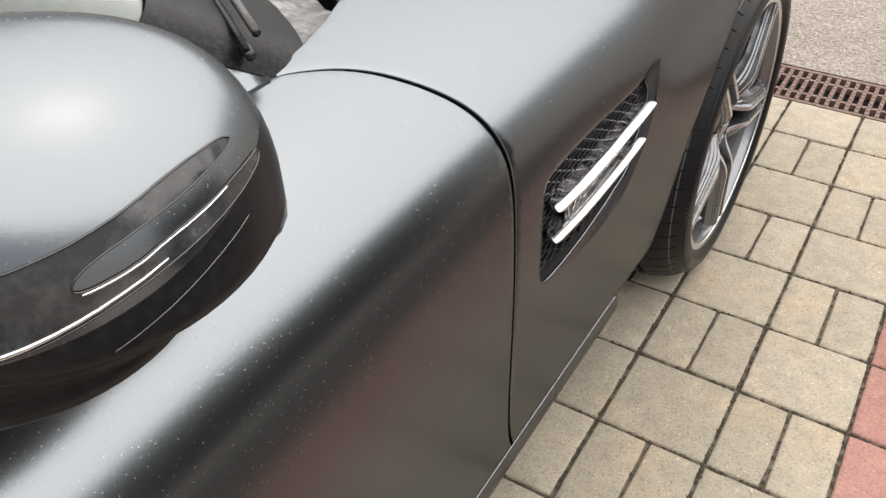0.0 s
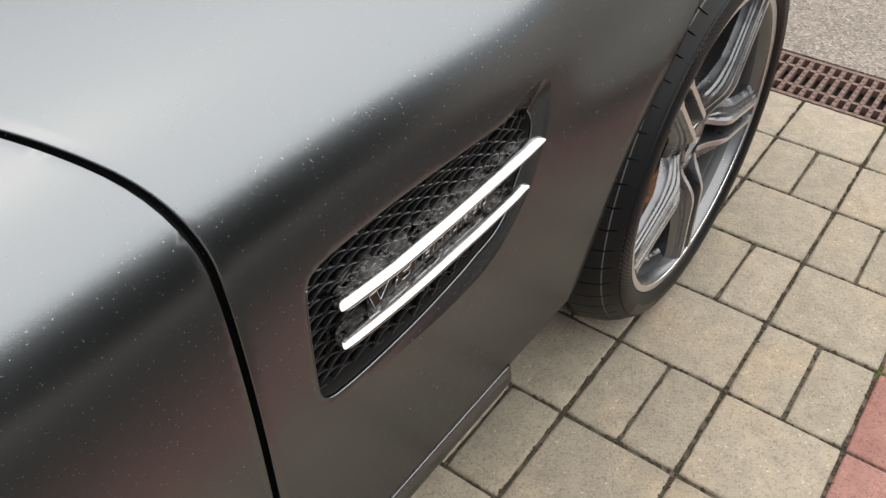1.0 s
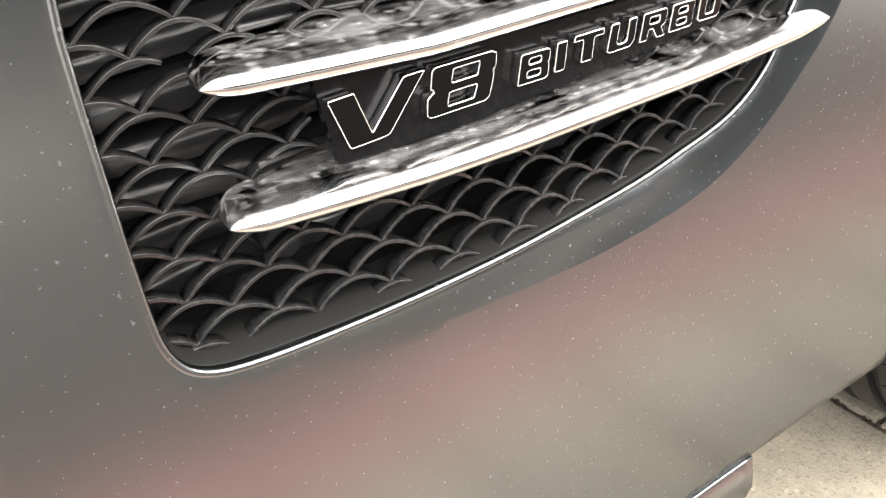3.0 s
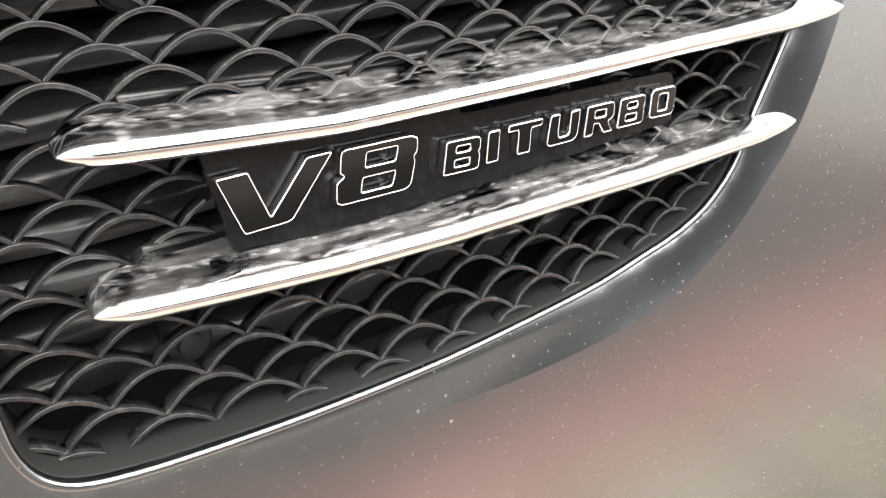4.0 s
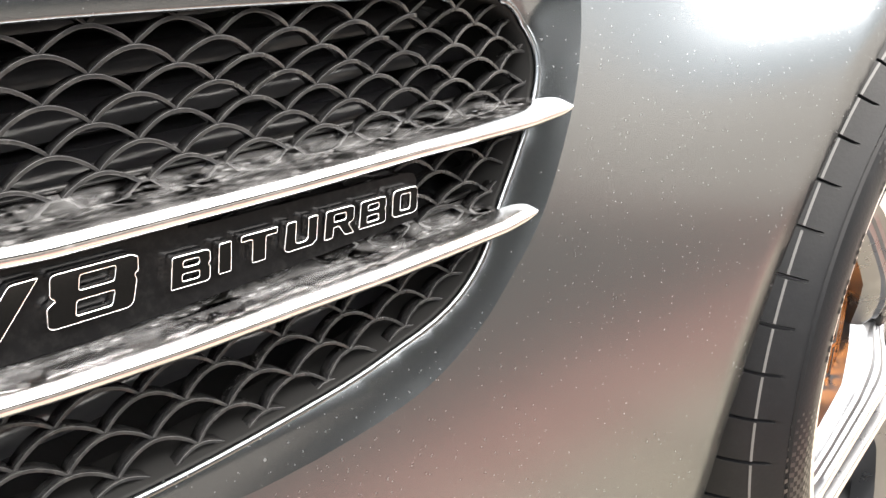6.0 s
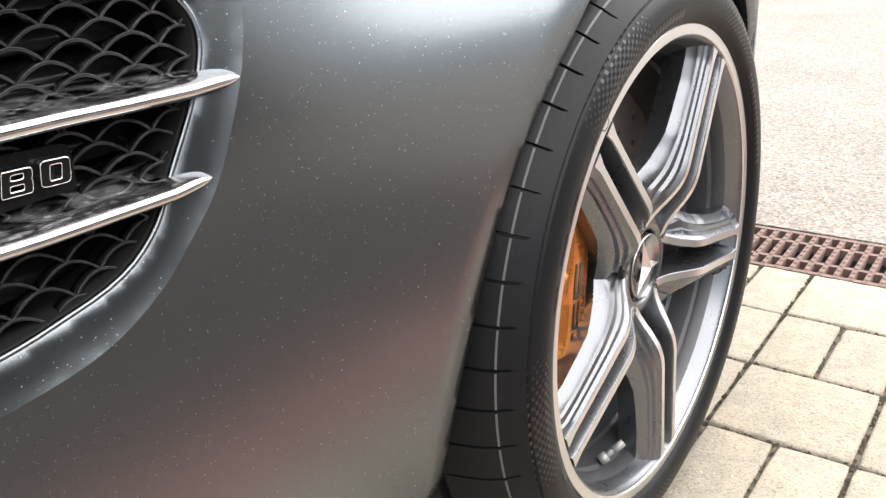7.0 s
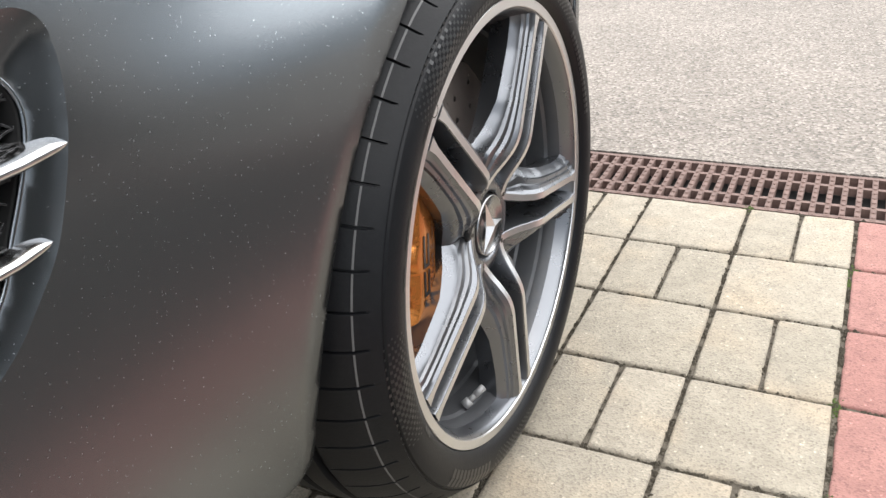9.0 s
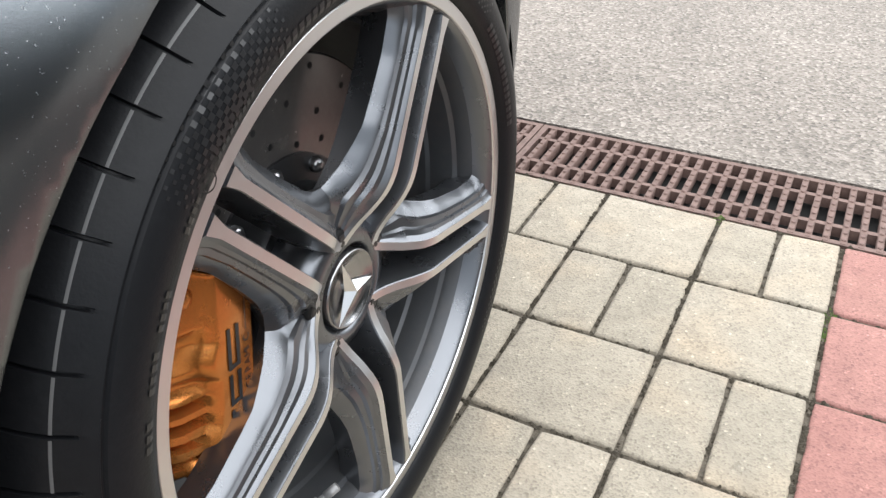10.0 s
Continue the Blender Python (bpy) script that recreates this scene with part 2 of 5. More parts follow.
def sections(y):
    """Section points (x, z) of the skin at each y."""
    y = np.asarray(y, float)[:, None]
    x = SX + .0245 * np.exp(-(y / .36) ** 2) * FLARE
    x = x - 1.0 * np.clip(SZ - .56, 0, .16) ** 2 / (1 + np.exp(-(y + .46) / .045))
    ahead = np.clip(y - .10, 0, None)
    x = -.97 + (.97 + x) * (1 - .36 * ahead ** 2 - .26 * ahead ** 4)
    rise = 1 - .22 * (1 / (1 + np.exp(-(y + .48) / .17))) - .34 * np.clip(y - .15, 0, None) ** 1.5
    z = np.where(SZ > .63, .63 + (SZ - .63) * rise, SZ)
    return x, z


def skin(y, v):
    """Places of the skin for arrays of y and of the way v up the section."""
    y, v = np.asarray(y, float).ravel(), np.clip(np.asarray(v, float).ravel(), 0, SV[-1])
    x, z = sections(y)
    i = np.clip(np.searchsorted(SV, v, side="right") - 1, 0, len(SV) - 2)
    r, h = np.arange(len(v)), SV[i + 1] - SV[i]
    b = (v - SV[i]) / h
    a = 1 - b
    out = []
    for val in (x, z):
        d2 = val @ SPLINE.T
        out.append(a * val[r, i] + b * val[r, i + 1] + ((a ** 3 - a) * d2[r, i] + (b ** 3 - b) * d2[r, i + 1]) * h * h / 6)
    return np.stack((out[0], y, out[1]), 1)


def way_up(y, z):
    """The v at which the skin has the height z, on the side."""
    y, z = np.broadcast_arrays(np.asarray(y, float).ravel(), np.asarray(z, float).ravel())
    lo, hi = np.zeros(len(y)), np.full(len(y), SV[12])
    for _ in range(40):
        mid = (lo + hi) / 2
        up = skin(y, mid)[:, 2] < z
        lo, hi = np.where(up, mid, lo), np.where(up, hi, mid)
    return (lo + hi) / 2


def way_in(y, x):
    """The v at which the skin has the place x, on the shoulder and the bonnet."""
    y, x = np.broadcast_arrays(np.asarray(y, float).ravel(), np.asarray(x, float).ravel())
    lo, hi = np.full(len(y), SV[6]), np.full(len(y), SV[-1])
    for _ in range(40):
        mid = (lo + hi) / 2
        out = skin(y, mid)[:, 0] > x
        lo, hi = np.where(out, mid, lo), np.where(out, hi, mid)
    return (lo + hi) / 2


def side_x(y, z):
    return skin(y, way_up(y, z))[:, 0]


# ---- mesh helpers ----
def part(name, bm, mat, parent=None, label="", smooth=True, kind=""):
    """Links a bmesh as one mesh object, under a thing or part, in the world's own place."""
    me = bpy.data.meshes.new(name)
    bmesh.ops.recalc_face_normals(bm, faces=bm.faces)
    bm.to_mesh(me)
    bm.free()
    if smooth:
        me.polygons.foreach_set("use_smooth", [True] * len(me.polygons))
    for m in (mat if isinstance(mat, (list, tuple)) else [mat]):
        me.materials.append(m)
    ob = new(name, me)
    if parent is not None:
        ob.parent = parent
        if parent.type == "EMPTY":
            ob.matrix_parent_inverse = Matrix.Translation(-parent.location)
    return tagged(ob, label=label, kind=kind)


def thing(name, at, label, category, group=""):
    return placed(tagged(new(name), label, category, group), at)


def placed(ob, at):
    ob.location = at
    return ob


def sharp(ob, degrees=35):
    ob.data.set_sharp_from_angle(angle=radians(degrees))
    return ob


def box(bm, x0, x1, y0, y1, z0, z1, bevel=0.0, m=None):
    made = bmesh.ops.create_cube(bm, size=1.0, matrix=Matrix.LocRotScale(((x0 + x1) / 2, (y0 + y1) / 2, (z0 + z1) / 2), None, (x1 - x0, y1 - y0, z1 - z0)))
    if bevel:
        edges = list({e for v in made["verts"] for e in v.link_edges})
        out = bmesh.ops.bevel(bm, geom=edges, offset=bevel, segments=2, affect="EDGES", profile=0.5)
        verts = list({v for v in bm.verts if v.is_valid}) if m is not None else []
    if m is not None:
        bmesh.ops.transform(bm, matrix=m, verts=bm.verts if bevel else made["verts"])
    return bm


def lathe(bm, profile, steps_round=96, centre=(0, 0), start=0.0, end=360.0):
    """Turns (radius, x) pairs round the wheel's axle, which runs along x through centre (y, z)."""
    closed = abs(end - start) >= 359.9
    n = steps_round if closed else steps_round + 1
    rings = []
    for i in range(n):
        a = radians(start + (end - start) * i / steps_round)
        c, s = math.cos(a), math.sin(a)
        rings.append([bm.verts.new((x, centre[0] + r * c, centre[1] + r * s)) for r, x in profile])
    faces = []
    for i in range(steps_round):
        a, b = rings[i], rings[(i + 1) % n]
        for k in range(len(profile) - 1):
            faces.append(bm.faces.new((a[k], a[k + 1], b[k + 1], b[k])))
    return faces


def loft(bm, rings, closed=True, caps=True):
    """Skins rows of points; closed: each row is a ring."""
    rows = [[bm.verts.new(p) for p in ring] for ring in rings]
    n = len(rows[0])
    for a, b in zip(rows, rows[1:]):
        for k in range(n if closed else n - 1):
            j = (k + 1) % n
            bm.faces.new((a[k], a[j], b[j], b[k]))
    if caps and closed:
        bm.faces.new(rows[0])
        bm.faces.new(rows[-1])
    return rows


def tube(bm, points, radius, sides=8):
    pts = [Vector(p) for p in points]
    rings = []
    for i, p in enumerate(pts):
        d = (pts[min(i + 1, len(pts) - 1)] - pts[max(i - 1, 0)]).normalized()
        u = d.orthogonal().normalized() if i == 0 else (rings_u - d * rings_u.dot(d)).normalized()
        rings_u = u
        w = d.cross(u)
        r = radius(i / (len(pts) - 1)) if callable(radius) else radius
        rings.append([p + (u * math.cos(2 * math.pi * k / sides) + w * math.sin(2 * math.pi * k / sides)) * r for k in range(sides)])
    loft(bm, rings)


def dense(points, step, closed=True):
    """A polyline with a point at least every step."""
    out = []
    n = len(points)
    for i in range(n if closed else n - 1):
        a, b = np.array(points[i], float), np.array(points[(i + 1) % n], float)
        k = max(1, int(np.ceil(np.linalg.norm(b - a) / step)))
        out += [tuple(a + (b - a) * j / k) for j in range(k)]
    if not closed:
        out.append(tuple(points[-1]))
    return out


def rounded(points, rounds=2, closed=True):
    """Corner cutting: softens a polyline."""
    pts = [np.array(p, float) for p in points]
    for _ in range(rounds):
        out, n = [], len(pts)
        for i in range(n if closed else n - 1):
            a, b = pts[i], pts[(i + 1) % n]
            out += [a * .75 + b * .25, a * .25 + b * .75]
        if not closed:
            out = [pts[0]] + out + [pts[-1]]
        pts = out
    return [tuple(p) for p in pts]


def within(py, pz, loop):
    """Which of the points lie in the loop."""
    loop = np.asarray(loop)
    inside = np.zeros(len(py), bool)
    x0, y0 = loop[-1]
    for x1, y1 in loop:
        cross = ((y0 > pz) != (y1 > pz)) & (py < (x1 - x0) * (pz - y0) / (y1 - y0 + 1e-12) + x0)
        inside ^= cross
        x0, y0 = x1, y1
    return inside


def distance(px, py, loop, closed=True):
    """Distance of points to a polyline."""
    loop = np.asarray(loop, float)
    best = np.full(len(px), 9.0)
    pairs = zip(loop, np.roll(loop, -1, 0)) if closed else zip(loop[:-1], loop[1:])
    for (ax, ay), (bx, by) in pairs:
        ux, uy = bx - ax, by - ay
        t = np.clip(((px - ax) * ux + (py - ay) * uy) / (ux * ux + uy * uy + 1e-12), 0, 1)
        best = np.minimum(best, np.hypot(px - ax - t * ux, py - ay - t * uy))
    return best


def panel(surface, outline, holes=(), step=0.009, lip=0.012, fine=None, creases=(), hem=None):
    """A sheet of the skin inside the outline, less the holes, in (y, v), with rolled edges turned inwards."""
    loops = [outline, *holes]
    everything = np.concatenate([np.asarray(l) for l in loops])
    lo, hi = everything.min(0), everything.max(0)
    gy, gv = np.meshgrid(np.arange(lo[0], hi[0], step), np.arange(lo[1], hi[1], step))
    gy = gy + (np.arange(gy.shape[0]) % 2)[:, None] * step / 2
    cloud = np.stack((gy.ravel(), gv.ravel()), 1)
    if fine is not None:
        (a0, a1), (b0, b1), small = fine
        cloud = cloud[~((cloud[:, 0] > a0) & (cloud[:, 0] < a1) & (cloud[:, 1] > b0) & (cloud[:, 1] < b1))]
        fy, fv = np.meshgrid(np.arange(a0, a1, small), np.arange(b0, b1, small))
        fy = fy + (np.arange(fy.shape[0]) % 2)[:, None] * small / 2
        cloud = np.concatenate((cloud, np.stack((fy.ravel(), fv.ravel()), 1)))
    keep = within(cloud[:, 0], cloud[:, 1], outline)
    for h in holes:
        keep &= ~within(cloud[:, 0], cloud[:, 1], h)
    for l in loops:
        keep &= distance(cloud[:, 0], cloud[:, 1], l) > step * 0.35
    for c in creases:
        keep &= distance(cloud[:, 0], cloud[:, 1], c, False) > 0.0025
    cloud = cloud[keep]
    verts, edges = [], []
    for l in loops:
        n0 = len(verts)
        verts += [tuple(p) for p in l]
        edges += [(n0 + i, n0 + (i + 1) % len(l)) for i in range(len(l))]
    for c in creases:
        n0 = len(verts)
        verts += [tuple(p) for p in c]
        edges += [(n0 + i, n0 + i + 1) for i in range(len(c) - 1)]
    verts += [tuple(p) for p in cloud]
    from mathutils.geometry import delaunay_2d_cdt
    out = delaunay_2d_cdt([Vector(v) for v in verts], edges, [], 0, 1e-6)
    flat = np.array([tuple(v) for v in out[0]])
    tris = [t for t in out[2]]
    mid = np.array([flat[list(t)].mean(0) for t in tris])
    good = within(mid[:, 0], mid[:, 1], outline)
    for h in holes:
        good &= ~within(mid[:, 0], mid[:, 1], h)
    bm = bmesh.new()
    places = surface(flat[:, 0], flat[:, 1])
    made = [bm.verts.new(p) for p in places]
    bm.verts.index_update()
    for t, g in zip(tris, good):
        if g:
            try:
                bm.faces.new([made[i] for i in t])
            except ValueError:
                pass
    for c in creases:
        on = distance(flat[:, 0], flat[:, 1], c, False) < 2e-5
        for e in bm.edges:
            if on[e.verts[0].index] and on[e.verts[1].index]:
                e.smooth = False
    for l, lip in zip(loops, [lip] + [hem or lip] * len(holes)):
        loop = np.asarray(l)
        ahead, back = np.roll(loop, -1, 0), np.roll(loop, 1, 0)
        tang = ahead - back
        side = np.stack((-tang[:, 1], tang[:, 0]), 1) / (np.linalg.norm(tang, axis=1)[:, None] + 1e-9)
        test = loop + side * 0.002
        into = within(test[:, 0], test[:, 1], outline)
        for h in holes:
            into &= ~within(test[:, 0], test[:, 1], h)
        if into.mean() > 0.5:
            side = -side
        here, other = surface(loop[:, 0], loop[:, 1]), surface(loop[:, 0] + side[:, 0] * .004, loop[:, 1] + side[:, 1] * .004)
        out_dir = other - here
        out_dir /= np.linalg.norm(out_dir, axis=1)[:, None] + 1e-9
        along = surface(ahead[:, 0], ahead[:, 1]) - surface(back[:, 0], back[:, 1])
        normal = np.cross(along, out_dir)
        normal /= np.linalg.norm(normal, axis=1)[:, None] + 1e-9
        normal[normal[:, 0] + normal[:, 2] < 0] *= -1
        rings = [here, here + out_dir * .0007 - normal * .0003, here + out_dir * .0013 - normal * .0010, here + out_dir * .0015 - normal * .0022, here + out_dir * .0015 - normal * lip]
        rows = [[bm.verts.new(p) for p in r] for r in rings]
        n = len(loop)
        for a, b in zip(rows, rows[1:]):
            for k in range(n):
                j = (k + 1) % n
                bm.faces.new((a[k], a[j], b[j], b[k]))
    bmesh.ops.remove_doubles(bm, verts=bm.verts, dist=1e-5)
    bmesh.ops.delete(bm, geom=[v for v in bm.verts if not v.link_faces], context="VERTS")
    return bm


# ---- the car: skin panels ----
HUB = (.009, .336)
car = thing("sports_car", (-.97, -1.0, 0), "satin dark grey sports car parked on concrete pavers", "car")

VENT = rounded([(-.8264, .7118), (-.8580, .7108), (-.8735, .7015), (-.8765, .6400), (-.8775, .5920), (-.8760, .5765), (-.8690, .5655), (-.8540, .5602), (-.8150, .5560), (-.7791, .5535), (-.7329, .5522), (-.6790, .5545), (-.6500, .5575),
                (-.6110, .5665), (-.5880, .5835), (-.5745, .6050), (-.5570, .6320), (-.5440, .6560), (-.5410, .6730), (-.5480, .6880), (-.5660, .6990), (-.6000, .7035), (-.6466, .7062), (-.7142, .7100), (-.7666, .7122)], 2)
SCOOP = rounded([(-.5920, .7075), (-.5631, .7125), (-.5342, .7157), (-.5172, .7065), (-.5160, .6860), (-.5245, .6530), (-.5420, .6180), (-.5555, .5945), (-.5765, .5740), (-.5945, .5575), (-.6235, .5420),
                 (-.6550, .5360), (-.6980, .5340), (-.7300, .5355), (-.7740, .5390), (-.8180, .5450), (-.8520, .5560)], 2, closed=False)


def flat_loop(points):
    pts = np.asarray(points)
    return [tuple(p) for p in np.stack((pts[:, 0], way_up(pts[:, 0], pts[:, 1])), 1)]


def hollow(y, z):
    """The slight dip of the fender round the vent."""
    return .0030 * np.exp(-((y + .770) / .113) ** 2 - ((z - .646) / .085) ** 2)


def fender_skin(y, v):
    """The skin with the scoop that runs into the vent from ahead."""
    p = skin(y, v)
    yy, zz = p[:, 1], p[:, 2]
    p[:, 0] -= hollow(yy, zz)
    near = (yy > -.88) & (yy < -.47) & (zz > .51) & (zz < .75)
    inside = near & within(yy, zz, SCOOP)
    if inside.any():
        a, b = distance(yy[inside], zz[inside], SCOOP, False), distance(yy[inside], zz[inside], VENT)
        p[inside, 0] -= .0118 * np.clip((a + b) / .036, 0, 1) * np.clip(a / (a + b + 1e-6), 0, 1) ** 0.8 * np.clip((yy[inside] + .840) / .20, 0, 1)
    ry, rz = yy - HUB[0], zz - HUB[1]
    lip = np.hypot(ry, rz) - arch_radius((np.degrees(np.arctan2(rz, ry)) + 90) % 360 - 90)
    p[:, 0] -= .17 * np.clip(.026 - lip, 0, .05) ** 1.0 * (lip < .03)
    return p


def arch_radius(a):
    """The wheel arch hugs the tyre above and opens towards sill and bumper."""
    return np.interp(a, [-20, 0, 25, 60, 100, 125, 131, 137, 143, 148, 155, 161, 168, 175, 181, 186, 193, 200], [.400, .386, .372, .358, .3515, .3505, .3525, .3540, .3560, .3577, .3607, .3638, .3690, .3765, .3845, .3925, .405, .420])


def arch(a0, a1, n=40, grow=0.0):
    return [(HUB[0] + (arch_radius(a) + grow) * math.cos(radians(a)), HUB[1] + (arch_radius(a) + grow) * math.sin(radians(a))) for a in np.linspace(a0, a1, n + 1)]


def up(points):
    return flat_loop(points)


def across(points):
    pts = np.asarray(points)
    return [tuple(p) for p in np.stack((pts[:, 0], way_in(pts[:, 0], pts[:, 1])), 1)]


SEAM = rounded(up([(-.900, .3), (-.923, .35), (-.934, .42), (-.936, .5), (-.9355, .6), (-.936, .69), (-.937, .74)]) +
               across([(-.936, -.036), (-.949, -.064), (-.975, -.102), (-1.011, -.156), (-1.054, -.188), (-1.084, -.2)]), 2, closed=False)
BONNET_SIDE = across([(-1.084, -.2), (-1.055, -.203), (-1.015, -.211), (-.962, -.226), (-.917, -.243), (-.861, -.236), (-.8151, -.226), (-.7552, -.219), (-.5735, -.22), (-.284, -.235), (.016, -.26), (.266, -.3), (.436, -.35)])
SILL_Z = .302

sill_edge = up([(y, SILL_Z) for y in np.linspace(-.386, -.902, 14)])
rim_arch = up(arch(183.6, 27, n=64))
outline = dense(rim_arch + [(.42, BONNET_SIDE[-1][1])] + BONNET_SIDE[::-1][1:] + SEAM[::-1][1:-1] + sill_edge[::-1][1:], .010)
VENT_FLAT = dense(flat_loop(VENT), .006)
fender = part("front_fender", panel(fender_skin, outline, [VENT_FLAT], .010, .014,
              fine=((-.91, -.49), (way_up([-.7], [.515])[0], way_up([-.7], [.74])[0]), .0042), creases=[dense(flat_loop([p for p in SCOOP if p[0] > -.79])[1:], .006, False)], hem=.0036), PAINT, car)

GAP = .0092
door_edge = [(y - GAP, v) for y, v in SEAM]
belt = across([(-1.09, -.215), (-1.132, -.2), (-1.182, -.195), (-1.332, -.195), (-1.582, -.2), (-2.002, -.22)])
door_low = up([(y, SILL_Z) for y in np.linspace(-2.02, -.910, 20)])
door = part("door", panel(skin, dense(door_edge[1:-1] + belt + door_low, .010), (), .0085, .014), PAINT, car)

gap_loop = dense([(y + .010, v) for y, v in SEAM[2:-2]] + [(y - .018, v) for y, v in SEAM[2:-2]][::-1], .012)


def sunk_skin(y, v):
    """The skin set back square to itself."""
    p, a, b = skin(y, v), skin(y, np.asarray(v) + .004), skin(y, np.asarray(v) - .004)
    dx, dz = a[:, 0] - b[:, 0], a[:, 2] - b[:, 2]
    size = np.hypot(dx, dz)
    p[:, 0] -= .0110 * dz / size
    p[:, 2] += .0110 * dx / size
    return p


# Black strip close behind the door gap, in place of the gap's own shade.
part("seam_seal", panel(sunk_skin, gap_loop, (), .012, .006), DEEP, car)
low_front = up([(y, SILL_Z - .004) for y in np.linspace(-2.02, -.546, 36)])
low_back = [(y, .004) for y in np.linspace(-.535, -2.02, 40)]


def skirt_skin(y, v):
    """The skin with the sill standing a little proud below the joint."""
    p = skin(y, v)
    p[:, 0] += .011 * np.clip((SILL_Z - p[:, 2]) / .035, 0, 1)
    return p


skirt = part("side_skirt", panel(skirt_skin, dense(low_front + low_back, .014), (), .012, .012), PAINT, car)

nose_arch = up(arch(26.2, -18, n=24))
bumper_loop = dense(nose_arch + up([(.5, .19), (.7, .19), (.9, .2)]) + [(.92, way_up([.92], [.45])[0]), (.92, way_up([.92], [.60])[0])] + across([(.8, -.47), (.6, -.395), (.424, -.345)]), .02)
bumper = part("front_bumper", panel(skin, bumper_loop, (), .016, .012), PAINT, car)


def both_halves(bm):
    """Adds the other half of the car's middle, mirrored over its centre line."""
    twin = bmesh.ops.duplicate(bm, geom=bm.verts[:] + bm.edges[:] + bm.faces[:])
    vs = [g for g in twin["geom"] if isinstance(g, bmesh.types.BMVert)]
    for v in vs:
        v.co.x = -1.94 - v.co.x
    bmesh.ops.remove_doubles(bm, verts=bm.verts, dist=2e-4)
    return bm


hood_side = [(y, v + .0045) for y, v in BONNET_SIDE[4:]]
hood_loop = dense(hood_side + across([(.6, -.40), (.8, -.48), (.9, -.56)]) + [(.93, SV[-1] - .001), (-.60, SV[-1] - .001)] + across([(-.70, -.72), (-.765, -.47), (-.838, -.33), (-.886, -.274), (-.908, -.2515)]), .02)
hood = part("bonnet", both_halves(panel(skin, hood_loop, (), .022, .016)), PAINT, car)


# ---- windscreen, cowl and pillar ----
def screen_low(s):
    """Lower edge of the windscreen; s from the pillar, round the corner, to the middle."""
    x = -.195 - .775 * s ** 1.8
    y = float(np.interp(-x, [.195, .200, .210, .223, .253, .298, .357, .414, .60, .80, .97], [-1.078, -1.050, -1.032, -1.017, -.995, -.968, -.939, -.912, -.835, -.785, -.765]))
    return Vector((x, y, .882 + .023 * s))


def screen_high(s):
    return Vector((-.440 - .53 * s, -1.842 + .20 * (1 - (1 - s) ** 2), 1.165 + .075 * (1 - (1 - s) ** 2)))


def sheet(low, high, n=24, m=12, bow=0.0):
    bm = bmesh.new()
    rows = []
    for i in range(n + 1):
        a, b = low(i / n), high(i / n)
        rows.append([bm.verts.new(a.lerp(b, j / m) + Vector((0, 0, bow * 4 * (j / m) * (1 - j / m)))) for j in range(m + 1)])
    for i in range(n):
        for j in range(m):
            bm.faces.new((rows[i][j], rows[i + 1][j], rows[i + 1][j + 1], rows[i][j + 1]))
    return bm


screen_bm = both_halves(sheet(screen_low, screen_high, 40, 14, bow=.05))
windscreen = part("windscreen", screen_bm, GLASS, car, "clear green-tinted windscreen glass")
windscreen.visible_shadow = False
windscreen.modifiers.new("thick", "SOLIDIFY").thickness = .005
part("screen_band", both_halves(sheet(lambda s: screen_low(s) + Vector((.004, .010, -.006)), lambda s: screen_low(s).lerp(screen_high(s), .150) + Vector((0, 0, .030)), 40, 4)), FRIT, windscreen)
def cowl_rim(s):
    """Outer edge of the cowl: along the fender's inner edge, then under the bonnet."""
    x = -.200 - .770 * s ** 1.8
    y = float(np.interp(-x, [.200, .212, .228, .245, .275, .330, .45, .70, .97], [-1.074, -1.010, -.958, -.924, -.905, -.868, -.790, -.690, -.650]))
    return Vector((x, y, .880 + .004 * s - .016 * min(1, max(0, (-x - .225) / .05))))


cowl = part("cowl_panel", both_halves(sheet(lambda s: screen_low(s) + Vector((0, 0, -.006)), cowl_rim, 40, 4)), DUSTYPLASTIC, car, "black cowl plastic under pale dust")
bm = bmesh.new()
box(bm, -1.70, -.24, -1.02, -.60, .60, .80)
part("cowl_tray", bm, DEEP, car)
bm = bmesh.new()
box(bm, -1.70, -.26, -1.95, -1.12, .55, .84)
part("dashboard", bm, BLACK, car)


def pillar_low(s):
    """Outer edge of the pillar: along the door's top, then up with the glass."""
    rise = max(0, s - .10)
    return Vector((-.192 + .02 * min(s, .1) - .20 * rise, -1.084 - .80 * s, .884 + .27 * rise))


def pillar_high(s):
    return screen_low(0).lerp(screen_high(0), s) + Vector((-.004, 0, .05 * 4 * s * (1 - s) + .004))


bm = sheet(pillar_low, pillar_high, 30, 8)
pillar = part("windscreen_pillar", bm, PAINT, car)
pillar.modifiers.new("thick", "SOLIDIFY").thickness = .012

# wiper on the windscreen
def wiper_line(t, side, lift):
    """Along the wiper, from its tip by the pillar inwards; side: off its axis."""
    p = Vector((-.196, -1.096, .905)).lerp(Vector((-.640, -.838, .930)), t)
    return p + Vector((.5, .86, .1)) * side + Vector((.12, .35, .93)) * (lift + .012 * math.sin(math.pi * t))


